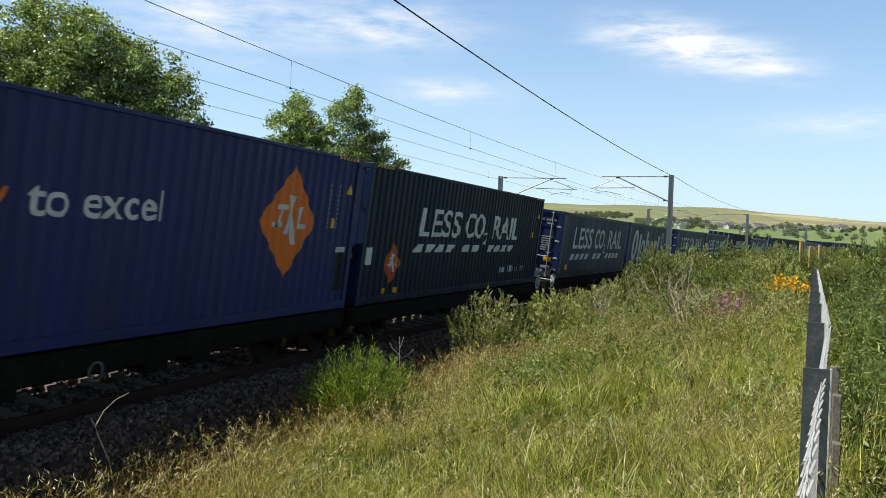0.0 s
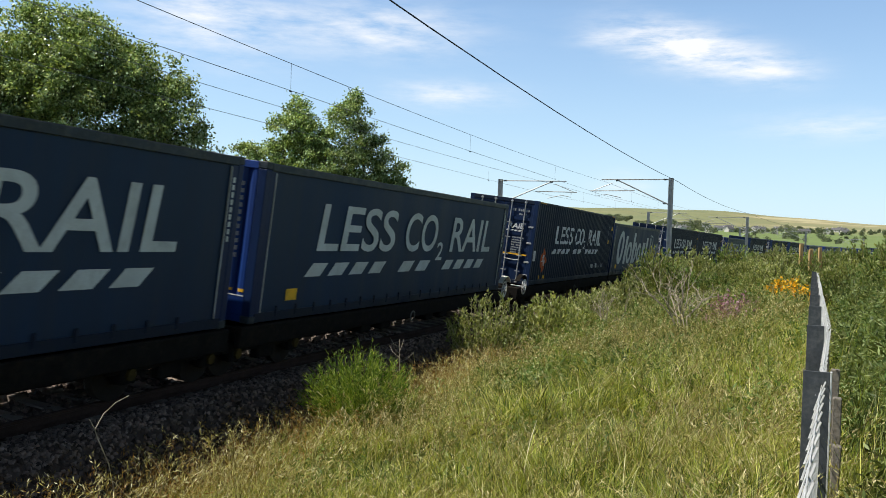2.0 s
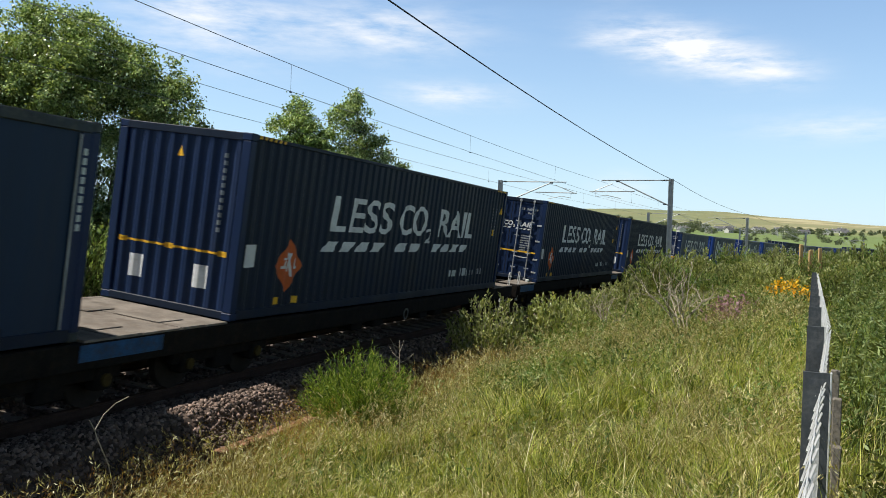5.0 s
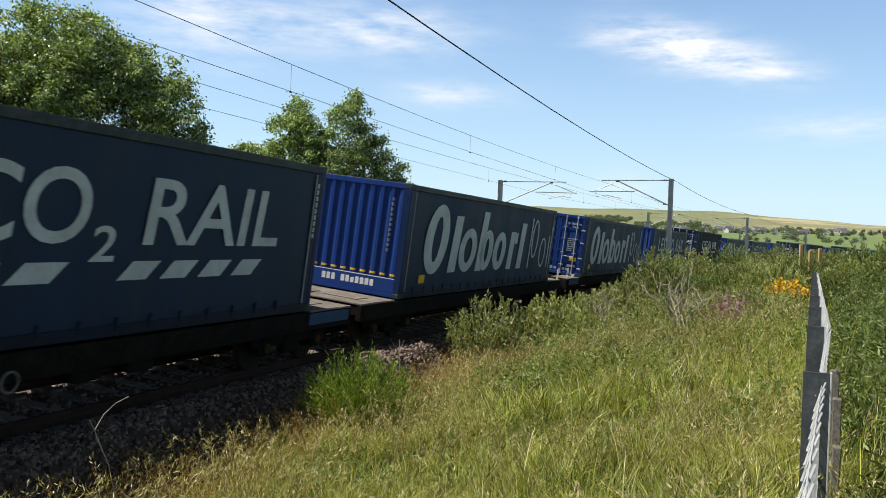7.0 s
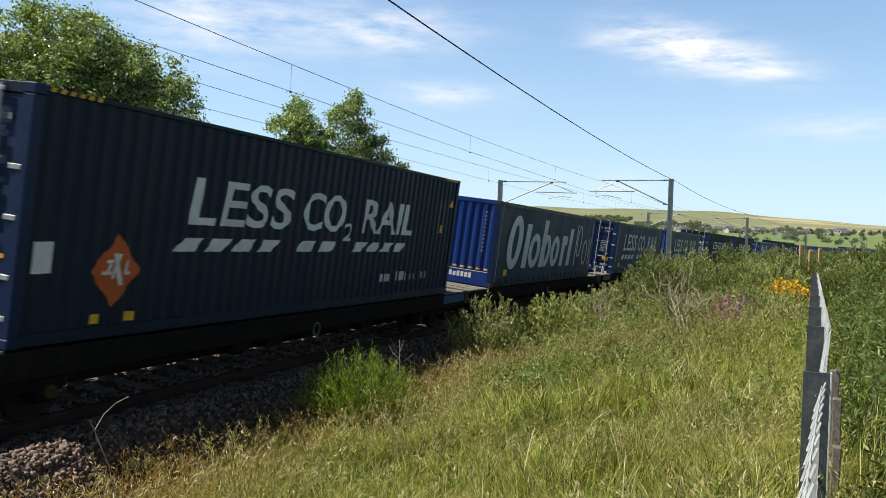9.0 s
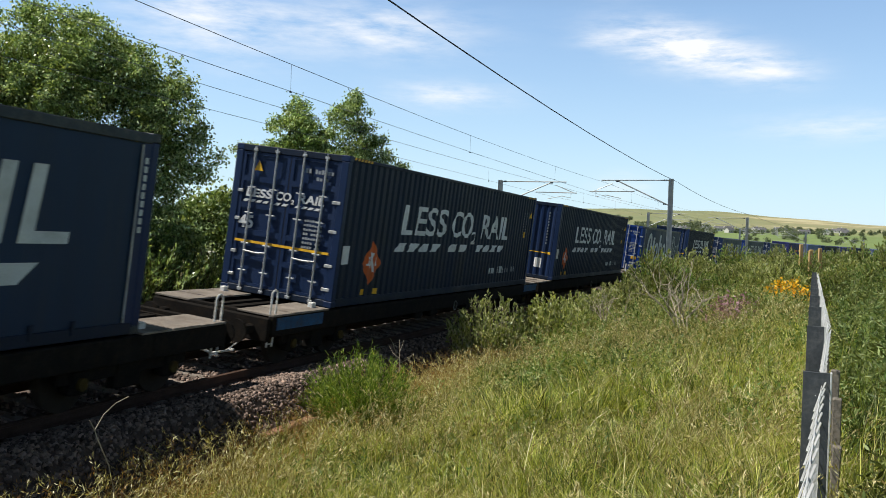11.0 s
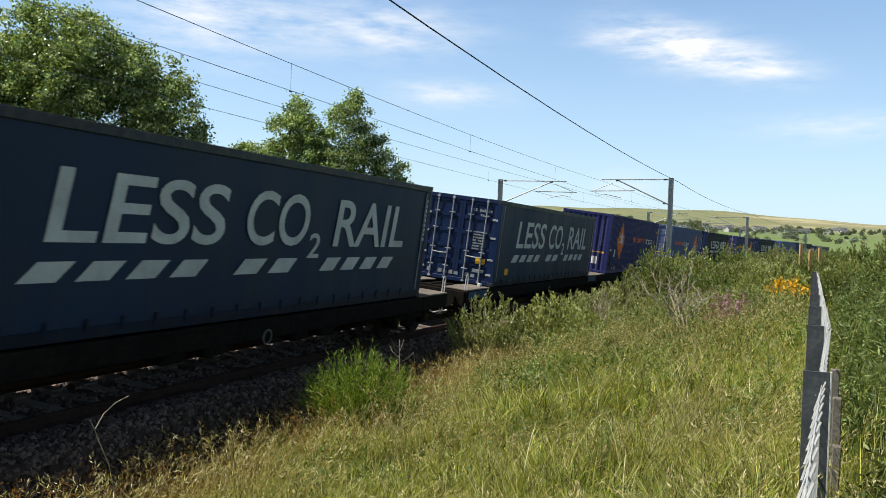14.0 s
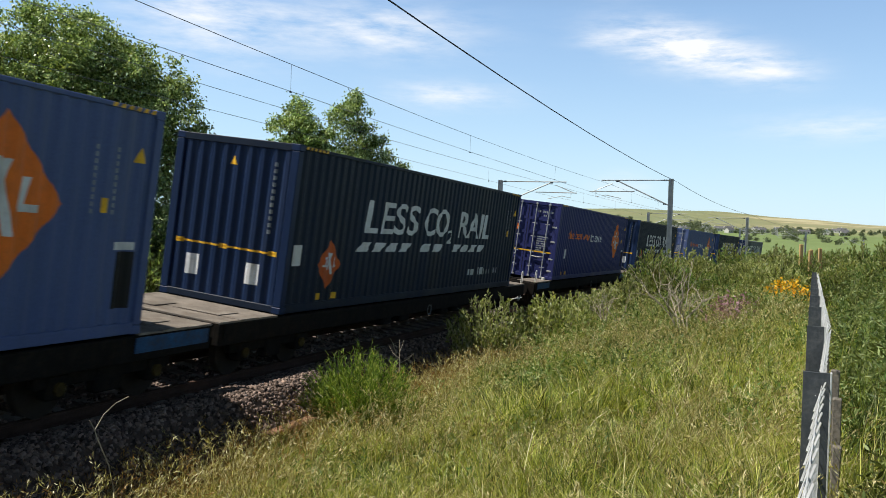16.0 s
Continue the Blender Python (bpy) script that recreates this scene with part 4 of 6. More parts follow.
            for i in range(6):
                slant_bar(bm, i * 0.14, 0, 0.075, 0.05, 0.6)
            for v in bm.verts:
                v.co = Vector((HALF + 0.004, u + 0.12 + v.co.x, h - 0.065 + v.co.y))
            P("hazard_stripes", bm, YELLOW)
        for u in (12.55, 12.95):
            bm = bmesh.new()
            for i in range(10):
                slant_bar(bm, 0, -i * 0.085, 0.04, 0.055, 0)
            S("code_bars", bm, DIM_LETTER, u, 2.3)
        S("warning_triangle", triangle(0.2), YELLOW, 13.25, 2.2)
        S("yellow_label", slant_rect(0.09, 0.18), YELLOW, 12.75, 1.55)
    else:
        S("yellow_label", slant_rect(0.36, 0.2), YELLOW, 1.05, 0.33, "", 0.008)
        bm = bmesh.new()
        for i in range(9):
            slant_bar(bm, 0, -i * 0.11, 0.06, 0.08, 0)
        S("code_bars", bm, GREY_LETTER, long - 0.25, 2.2, "", 0.008)
    word = {("steel", "slogan"): "dark navy corrugated container with white slogan", ("steel", "purple"): "purple-blue corrugated container with orange lozenge",
            ("steel", "pale"): "faded pale blue corrugated container with orange lozenge", ("curtain", "slogan"): "slate curtain-sided container with grey slogan",
            ("curtain", "name"): "slate curtain-sided container with large grey shapes"}[(kind, livery)]
    tagged(box_ob, word + (", barred doors ahead" if doors else ", plain ribbed end ahead"), "container", "containers on the train")
    return box_ob


def slant_rect(w, h):
    return poly(bmesh.new(), ((0, 0), (w, 0), (w, h), (0, h)))


def triangle(w):
    return poly(bmesh.new(), ((0, 0), (w, 0), (w / 2, w)))


# ---------- wagons ----------


def build_bogie(wagon, y):
    bm = bmesh.new()
    for x in (-0.98, 0.98):
        box(bm, x - 0.06, x + 0.06, y - 1.25, y + 1.25, 0.42, 0.62, 0.02)
        for k in (-0.9, 0.9):
            box(bm, x - 0.1, x + 0.1, y + k - 0.16, y + k + 0.16, 0.28, 0.6, 0.03)
        box(bm, x - 0.09, x + 0.09, y - 0.25, y + 0.25, 0.25, 0.7, 0.03)
    box(bm, -0.98, 0.98, y - 0.18, y + 0.18, 0.4, 0.66)
    bogie = part("bogie", bm, UNDER, wagon, "grimy two-axle bogie")
    for k in (-0.9, 0.9):
        for x in (-0.75, 0.75):
            bm = disc(bmesh.new(), (x, y + k, 0.42), (1, 0, 0), 0.42, 0.13, 20)
            part("wheel", bm, WHEEL_STEEL, bogie)
        for x in (1.09,):
            bm = disc(bmesh.new(), (x, y + k, 0.42), (1, 0, 0), 0.085, 0.06, 12)
            part("axle_cap", bm, DULL_YELLOW, bogie, "grimy yellow axle box cap")
    return bogie


def hand_wheel(wagon, y, z):
    bm = bmesh.new()
    ring = [(1.27, y + 0.24 * math.cos(q), z + 0.24 * math.sin(q)) for q in (2 * math.pi * j / 20 for j in range(21))]
    tube(bm, ring, 0.02, sides=6)
    for j in range(6):
        q = 2 * math.pi * j / 6 + 0.3
        tube(bm, ((1.27, y, z), (1.27, y + 0.23 * math.cos(q), z + 0.23 * math.sin(q))), 0.014, sides=5)
    disc(bm, (1.27, y, z), (1, 0, 0), 0.05, 0.06, 10)
    tube(bm, ((1.25, y, z), (0.8, y, z)), 0.02, sides=6)
    part("hand_wheel", bm, WHITE_WHEEL, wagon, "white spoked handbrake wheel")


def build_wagon(style, outer_first, ahead, behind):
    """One half of a coupled pair. style 'low': bare ends with handbrake wheels; 'deck': planked ends, ladders and hooks."""
    w = new("flat_wagon", None)
    y0, y1 = -ahead, LONG + behind
    z = DECK - 0.1 if style == "low" else DECK
    bm = boxes((1.12, 1.24, y0, y1, z - 0.36, z - 0.02), bevel=0.015)
    part("side_sill", bm, UNDER, w)
    # unseen far sill: depth chosen to let sun under low wagons, block it under decks
    far_drop = 0.2 if style == "low" else 0.62
    part("side_sill", boxes((-1.24, -1.12, y0, y1, z - far_drop, z - 0.02), bevel=0.015), UNDER, w)
    part("frame", boxes((-0.4, -0.25, y0, y1, z - 0.42, z - 0.06), (0.25, 0.4, y0, y1, z - 0.42, z - 0.06), *[(-1.12, 1.12, y, y + 0.16, z - 0.24, z - 0.05) for y in np.linspace(y0 + 0.02, y1 - 0.2, 9)]), UNDER, w)
    part("belly_beam", boxes((0.92, 1.02, 2.6, LONG - 2.6, z - 0.46, z - 0.3), bevel=0.03), UNDER, w)
    for yy in (4.4, 5.4, 8.0, 9.0):
        part("brake_box", boxes((0.85, 1.2, yy, yy + 0.5, z - 0.52, z - 0.27), bevel=0.03), UNDER, w)
    part("brake_cylinder", boxes((-0.5, 0.5, 6.2, 7.2, z - 0.6, z - 0.3), bevel=0.05), UNDER, w)
    part("lashing_ring", disc(bmesh.new(), (1.25, 7.0, z - 0.33), (1, 0, 0), 0.13, 0.02, 16, 0.105), DULL_WHITE, w, "dull grey ring on the sill")
    ends = ((y0, 1, outer_first), (y1, -1, not outer_first))
    for ye, d, outer in ends:
        if style == "deck":
            n = 3
            ext = ahead if d > 0 else behind
            spans = ((-1.23, -0.5), (0.5, 1.23)) if outer else ((-1.23, 1.23),)
            for i in range(n):
                a, b = ye + d * ext * i / n, ye + d * (ext * (i + 1) / n - 0.02)
                for xa, xb in spans:
                    part("deck_plate", boxes((xa, xb, min(a, b), max(a, b), z - 0.02, z + 0.012 + 0.006 * (i % 2)), bevel=0.004), DECKING, w, "worn grey deck planking")
            if outer:
                bm = boxes((-0.5, 0.5, min(ye, ye + d * 0.12), max(ye, ye + d * 0.12), z - 0.1, z + 0.01), bevel=0.01)
                box(bm, -0.08, 0.08, min(ye, ye + d * ext), max(ye, ye + d * ext), z - 0.2, z - 0.06)
                for k in (0.45, 0.95, 1.35):
                    tube(bm, ((-0.48, ye + d * k, z - 0.12), (0.48, ye + d * k, z - 0.1)), 0.03, sides=6)
                part("end_frame", bm, UNDER, w)
                spigot = part("container_spigot", boxes((-0.05, 0.05, -0.07, 0.07, z, z + 0.1), bevel=0.01), WHITE_WHEEL, w)
                spigot.location = (0.98, ye + d * (ext - 0.25), 0)
                again(spigot, "container_spigot", Matrix.Translation((-0.98, ye + d * (ext - 0.25), 0)))
            else:
                for xx, aa in ((-0.6, 0.25), (0.45, 0.5)):
                    a, b = ye + d * aa, ye + d * (aa + 0.55)
                    part("cover_plate", boxes((xx - 0.4, xx + 0.4, min(a, b), max(a, b), z + 0.02, z + 0.034), bevel=0.004), DECKING, w)
            bm = boxes((1.242, 1.252, min(ye + d * 0.1, ye + d * 1.7), max(ye + d * 0.1, ye + d * 1.7), z - 0.25, z - 0.04))
            part("sill_panel", bm, SILL_BLUE if outer_first else UNDER, w, "scuffed blue sill panel" if outer_first else "")
        else:
            bm = boxes((-0.9, 0.9, min(ye, ye + d * 0.9), max(ye, ye + d * 0.9), z - 0.3, z - 0.1), bevel=0.03)
            part("end_platform", bm, UNDER, w)
        if outer:
            part("headstock", boxes((-1.2, 1.2, min(ye, ye - d * 0.1), max(ye, ye - d * 0.1), z - 0.45, z - 0.04), bevel=0.02), UNDER, w)
            bm = bmesh.new()
            tube(bm, ((0, ye, z - 0.3), (0, ye - d * 0.55, z - 0.34)), 0.06, sides=8)
            disc(bm, (0, ye - d * 0.6, z - 0.36), (1, 0, 0), 0.11, 0.06, 12, 0.05)
            part("coupling", bm, UNDER, w)
            for x in (-0.87, 0.87):
                bm = bmesh.new()
                tube(bm, ((x, ye - d * 0.1, z - 0.26), (x, ye - d * 0.5, z - 0.26)), 0.085, sides=10)
                disc(bm, (x, ye - d * 0.52, z - 0.26), (0, 1, 0), 0.2, 0.04, 14)
                part("buffer", bm, UNDER, w)
            bm = bmesh.new()
            tube(bm, ((0.7, ye - d * 0.12, z - 0.5), (0.72, ye - d * 0.5, z - 0.62), (0.95, ye - d * 0.65, z - 0.55)), 0.02, sides=6)
            part("brake_pipe", bm, WHITE_WHEEL, w, "pale air brake hose")
            if style == "deck":
                bm = bmesh.new()
                for k in (0.0, 0.17):
                    xx = 1.14
                    yy = ye + d * (0.02 + k)
                    tube(bm, ((xx, yy, z - 0.55), (xx, yy, z + 0.34)), 0.016, sides=6)
                tube(bm, [(1.14, ye + d * (0.105 - 0.085 * math.cos(q)), z + 0.34 + 0.085 * math.sin(q)) for q in np.linspace(0, math.pi, 7)], 0.016, sides=6)
                for k in (-0.5, -0.25, 0.0):
                    tube(bm, ((1.14, ye + d * 0.02, z + k), (1.14, ye + d * 0.19, z + k)), 0.012, sides=5)
                part("step_rail", bm, WHITE_WHEEL, w, "white tubular step rail")
            else:
                hand_wheel(w, ye + d * 0.32, z + 0.0)
                bm = bmesh.new()
                pts = [(1.2, ye + d * 0.15 + 0.62 * math.cos(q), z - 0.22 + 0.62 * math.sin(q)) for q in np.linspace(0.75, 2.4, 8)]
                for a, b in zip(pts, pts[1:]):
                    box_beam(bm, a, b, 0.16, 0.02)
                part("mudguard", bm, WHITE_WHEEL if d < 0 else UNDER, w, "pale curved wheel guard" if d < 0 else "")
    build_bogie(w, y0 + (1.1 if style == "low" else 1.9))
    build_bogie(w, y1 - (1.1 if style == "low" else 1.9))
    tagged(w, "low dark bogie flat wagon with white handbrake wheels" if style == "low" else "dark bogie flat wagon with worn planked deck ends", "wagon", "wagons of the train")
    return w


# leading ends along the line at 0 s, kind, livery, doors ahead
TRAIN = ((2.92, "steel", "purple", 1), (17.14, "steel", "slogan", 0), (34.02, "curtain", "slogan", 1), (48.16, "curtain", "name", 0), (65.2, "curtain", "slogan", 1), (79.37, "curtain", "slogan", 0),
         (96.39, "steel", "slogan", 1), (110.38, "curtain", "name", 0), (127.5, "steel", "slogan", 1), (141.42, "steel", "slogan", 0), (159.1, "curtain", "slogan", 1), (175.88, "steel", "slogan", 0),
         (194.39, "steel", "slogan", 1), (211.18, "steel", "slogan", 0), (230.18, "curtain", "slogan", 1), (247.73, "curtain", "name", 0), (266.77, "curtain", "name", 1), (284.35, "curtain", "slogan", 0),
         (303.47, "steel", "slogan", 1), (320.86, "curtain", "name", 0), (339.87, "curtain", "slogan", 1), (357.16, "curtain", "slogan", 0), (376.19, "steel", "slogan", 1), (393.55, "steel", "slogan", 0),
         (412.72, "curtain", "name", 1), (430.32, "steel", "slogan", 0), (449.64, "curtain", "slogan", 1), (467.41, "curtain", "slogan", 0), (486.63, "curtain", "slogan", 1), (503.95, "steel", "purple", 0),
         (523.23, "steel", "pale", 1), (540.48, "steel", "slogan", 0), (559.68, "steel", "purple", 1), (577.06, "steel", "slogan", 0), (596.15, "steel", "pale", 1), (613.52, "steel", "slogan", 0),
         (632.59, "curtain", "slogan", 1))
LOW_DECK = DECK - 0.1                       # the leading ten ride on lower wagons
RIDING = []


def build_train():
    protos, wagons = {}, {}
    for i, (s, kind, livery, doors) in enumerate(TRAIN):
        key = (kind, livery, doors)
        start = s + (CURTAIN_IN if kind == "curtain" else 0.0)
        top = (LOW_DECK if i < 10 else DECK) + 0.016
        m = track_pose(start, LONG, top)
        if key in protos:
            ob = copy_thing(protos[key], m)
        else:
            ob = protos[key] = build_container(*key)
        RIDING.append((ob, start, top))
        first = i % 2 == 0
        wk = ("low" if i < 10 else "deck", first)
        if wk in wagons:
            w = copy_thing(wagons[wk], m)
        else:
            ahead, behind = ((0.85, 0.05) if first else (0.05, 0.85)) if i < 10 else ((1.95, 1.65) if first else (1.65, 1.95))
            w = wagons[wk] = build_wagon(wk[0], first, ahead, behind)
        RIDING.append((w, s, 0.0))


build_train()

# ---------- growing things ----------


def put_under(ob, parent):
    ob.parent = parent
    return ob


def blades(rng, pos, height, width, bend, segments=3, droop=0.0):
    """Curved tapering blades: arrays of vertices and faces."""
    n = len(pos)
    az = rng.uniform(0, 2 * math.pi, n)
    out = np.stack((np.cos(az), np.sin(az)), 1)
    wind = np.array((0.25, 0.1))
    out = out * bend[:, None] + wind * bend[:, None] * 0.8
    face = rng.uniform(0, 2 * math.pi, n)
    side = np.stack((np.cos(face), np.sin(face), np.zeros(n)), 1)
    vs = []
    for i in range(segments + 1):
        u = i / segments
        c = pos.copy()
        c[:, :2] += out * (u ** 1.9 * height)[:, None]
        c[:, 2] += height * (u - 0.28 * np.minimum(bend, 1.3) * u ** 2.2 - droop * u ** 3)
        if i < segments:
            w = (width * (1 - 0.75 * u) / 2)[:, None]
            vs += [c - side * w, c + side * w]
        else:
            vs.append(c)
    k = 2 * segments + 1
    v = np.stack(vs, 1).reshape(-1, 3)
    base = np.arange(n)[:, None] * k
    q = []
    for i in range(segments - 1):
        q.append(base + np.array((2 * i, 2 * i + 1, 2 * i + 3, 2 * i + 2)))
    i = 2 * (segments - 1)
    t = np.concatenate((base + np.array((i, i + 1, i + 2)), np.full((n, 1), -1)), 1)
    return v, np.concatenate(q + [t])


def leaves(rng, pos, length, width, up=0.2, axis=None):
    """Rhombic leaves at places, turned at random; up lifts their tips."""
    n = len(pos)
    d = rng.normal(size=(n, 3)) if axis is None else axis + 0.45 * rng.normal(size=(n, 3))
    d[:, 2] += up
    d /= np.linalg.norm(d, axis=1)[:, None]
    o = np.cross(d, rng.normal(size=(n, 3)))
    o /= np.linalg.norm(o, axis=1)[:, None] + 1e-9
    l, w = (length * rng.uniform(0.7, 1.3, n))[:, None], (width * rng.uniform(0.7, 1.3, n))[:, None]
    v = np.stack((pos, pos + d * l * 0.5 + o * w / 2, pos + d * l, pos + d * l * 0.5 - o * w / 2), 1).reshape(-1, 3)
    return v, np.arange(n)[:, None] * 4 + np.arange(4)[None]


def merge(sets):
    vs, qs, b = [], [], 0
    for v, q in sets:
        vs.append(v)
        qs.append(np.where(q >= 0, q + b, -1))
        b += len(v)
    return np.concatenate(vs), np.concatenate(qs)


def on_ground(x, y):
    return np.stack((x, y, ground_height(x, y)), 1)


def by_line(s, lat):
    a = TURN + s / BEND
    r = BEND - lat
    return on_ground(CX - r * np.cos(a), CY + r * np.sin(a))


def patchy(x, y, f=0.5, seed=0.0):
    """Uneven growth between 0 and 1."""
    return 0.5 + 0.5 * np.sin(x * f * 1.7 + seed + 2 * np.sin(y * f * 0.9 + seed * 2)) * np.sin(y * f * 1.3 + 1.7 * seed + 1.5 * np.sin(x * f * 1.1))


FENCE_SLOPE = 0.427


def scatter_view(rng, n, y0, y1, lat0, lat1, spread=1.6):
    """Places in front of the eye between two depths, on the verge between lat0 and lat1."""
    out = []
    got = 0
    while got < n:
        m = 4 * n
        y = y0 + (y1 - y0) * rng.random(m) ** spread
        x = y * rng.uniform(-0.56, 0.58, m)
        s, lat = along(x, y)
        keep = (lat > lat0 + 0.25 * np.sin(s * 1.7) + 0.15 * np.sin(s * 4.1)) & (lat < lat1)
        out.append(np.stack((x[keep], y[keep]), 1))
        got += int(keep.sum())
    p = np.concatenate(out)[:n]
    return p[:, 0], p[:, 1]


def build_meadow():
    rng = np.random.default_rng(11)
    sets = []
    for n, y0, y1, w, h0, h1 in ((76000, 3.6, 11.5, 0.0082, 0.12, 0.46), (60000, 9.5, 21, 0.0135, 0.15, 0.58), (30000, 18, 45, 0.022, 0.25, 0.55), (16000, 40, 130, 0.07, 0.3, 0.6)):
        x, y = scatter_view(rng, n, y0, y1, 3.3, 9.6 if y0 < 30 else 30, 1.25)
        if y0 < 30:
            # most blades stand in tufts
            tuft = rng.integers(0, n // 34, n)
            far = rng.random(n) < 0.76
            x = np.where(far, x[tuft] + rng.normal(size=n) * (0.045 + 0.003 * y0), x)
            y = np.where(far, y[tuft] + rng.normal(size=n) * (0.045 + 0.003 * y0), y)
            grown = np.where(far, rng.uniform(0.55, 1.3, n // 34)[tuft], 0.75)
        else:
            grown = np.ones(n)
        p = on_ground(x, y)
        tall = 0.65 + 0.6 * patchy(x, y, 0.9, 1.0)
        sets.append(blades(rng, p, rng.uniform(h0, h1, n) * tall * grown, rng.uniform(0.6, 1.4, n) * w, rng.uniform(0.2, 1.15, n)))
    n = 36000
    r, a = 0.7 + 9 * np.sqrt(rng.random(n)), rng.uniform(0, 2 * math.pi, n)
    x, y = r * np.sin(a), r * np.cos(a)
    ok = (along(x, y)[1] > 3.4) & ((y < 3.7) | (np.abs(x) > 0.57 * y))
    p = on_ground(x[ok], y[ok])
    m = len(p)
    sets.append(blades(rng, p, rng.uniform(0.15, 0.42, m), rng.uniform(0.012, 0.028, m), rng.uniform(0.15, 0.95, m)))
    v, q = merge(sets)
    fast_mesh("meadow_grass", v, q, MEADOW, "dense yellow-green uncut meadow grass on the verge", "grass")
    # dry stalks with nodding seed heads, thickest along the ballast's edge
    stems, heads = [], []
    for n, y0, y1, lat0, lat1, h0, h1, size in ((150, 4.5, 16, 3.6, 4.6, 0.5, 0.85, 0.9), (760, 4.6, 13, 4.15, 5.6, 0.66, 1.08, 1.3), (520, 4.2, 14, 4.4, 9.3, 0.4, 0.8, 1.7), (3200, 3.8, 16, 4.3, 9.5, 0.38, 0.74, 1.1), (900, 7, 18, 3.4, 5.2, 0.45, 0.85, 1.4), (5200, 14, 40, 3.4, 9.7, 0.5, 0.95, 1.6)):
        x, y = scatter_view(rng, n, y0, y1, lat0, lat1, 1.2)
        keep = patchy(x, y, 0.8, 4.0) > (0.12 if lat0 < 4 else 0.3)
        x, y = x[keep], y[keep]
        m = len(x)
        p = on_ground(x, y)
        h = rng.uniform(h0, h1, m)
        bend = rng.uniform(0.15, 0.95 if h1 < 1 else 0.6, m)
        v, q = blades(rng, p, h, np.full(m, 0.0042 * size), bend, 4)
        stems.append((v, q))
        tip = v.reshape(m, 9, 3)[:, 8]
        d = tip - v.reshape(m, 9, 3)[:, 6]
        d /= np.linalg.norm(d, axis=1)[:, None]
        for k in range(9):
            u = k / 9
            at = tip - d * 0.16 * size * u + rng.normal(size=(m, 3)) * 0.004 * size
            drop = np.array((0, 0, -0.05 * (1 - u) ** 2 * size))
            heads.append(leaves(rng, at + drop, 0.032 * size, 0.0062 * size, 0.1, d))
    v, q = merge(stems + heads)
    fast_mesh("seeding_grass", v, q, STRAW, "tall dry straw-coloured grass stalks with nodding seed heads", "grass")
    # broad-leaved weeds beyond the meadow
    sets = []
    for n, y0, y1, lat0, size, tallest in ((2600, 12.5, 24, 4.6, 0.085, 0.6), (3600, 17, 42, 4.0, 0.11, 0.85), (900, 7, 15, 4.8, 0.065, 0.55)):
        x, y = scatter_view(rng, n, y0, y1, lat0, 9.9, 1.2)
        keep = patchy(x, y, 0.55 if y0 > 10 else 1.1, 2.5) > (0.22 if y0 > 10 else 0.66)
        x, y = x[keep], y[keep]
        p = on_ground(x, y)
        m = len(p)
        h = rng.uniform(0.3, tallest, m)
        sets.append(blades(rng, p, h, np.full(m, 0.008), rng.uniform(0.05, 0.3, m), 3))
        for k in range(13):
            u = 0.2 + 0.8 * k / 12
            at = p + np.stack((rng.normal(size=m) * 0.02, rng.normal(size=m) * 0.02, h * u), 1)
            sets.append(leaves(rng, at, size * (1.7 - 0.8 * u), size * 0.25, 0.55))
    v, q = merge(sets)
    fast_mesh("verge_weeds", v, q, HERB, "green leafy weeds standing among the verge grass", "weeds")
    # rank growth on the field side of the fence
    sets = []
    for n, y0, y1, size, tallest in ((1700, 3.2, 9, 0.08, 0.98), (3600, 8, 22, 0.095, 1.1), (2600, 20, 50, 0.14, 1.2)):
        y = y0 + (y1 - y0) * rng.random(n) ** 1.2
        x = y * FENCE_SLOPE + 0.17 + rng.random(n) * np.minimum(y * 0.26, 9) + 0.016 * y
        keep = patchy(x, y, 0.5, 7.0) > 0.1
        x, y = x[keep], y[keep]
        p = on_ground(x, y)
        m = len(p)
        h = rng.uniform(0.35, tallest, m) * np.clip((x - y * FENCE_SLOPE) * 0.9 + 0.25, 0.45, 1)
        sets.append(blades(rng, p, h, np.full(m, 0.010), rng.uniform(0.05, 0.35, m), 3))
        for k in range(15):
            u = 0.12 + 0.88 * k / 14
            at = p + np.stack((rng.normal(size=m) * 0.03, rng.normal(size=m) * 0.03, h * u), 1)
            sets.append(leaves(rng, at, size * (1.75 - 0.8 * u), size * 0.22, 0.2))
    v, q = merge(sets)
    fast_mesh("nettle_bank", v, q, NETTLE, "rank green nettles and willowherb beside the fence", "weeds")
    n = 5000
    y = 3.2 + 40 * rng.random(n) ** 1.3
    x = y * FENCE_SLOPE + 0.3 + rng.random(n) * y * 0.3
    p = on_ground(x, y)
    v, q = blades(rng, p, rng.uniform(0.3, 0.9, n), 0.006 + 0.0006 * y, rng.uniform(0.1, 0.8, n))
    fast_mesh("field_side_grass", v, q, MEADOW, "long uncut grass beyond the fence", "grass")
    # reddish dry fringe at the ballast's foot
    n = 9500
    s = 6 + 24 * rng.random(n)
    lat = 2.65 + 1.2 * rng.random(n)
    p = by_line(s, lat)
    p[:, 2] = np.maximum(p[:, 2], -0.9 + 0.05)
    v, q = blades(rng, p, rng.uniform(0.12, 0.36, n), np.full(n, 0.008), rng.uniform(0.3, 1.0, n))
    m = 2600
    p2 = by_line(6.5 + 15 * rng.random(m), 2.85 + 1.6 * rng.random(m))
    tall = blades(rng, p2, rng.uniform(0.35, 0.85, m), np.full(m, 0.006), rng.uniform(0.15, 0.8, m), 4)
    tips = tall[0].reshape(m, 9, 3)[:, 8]
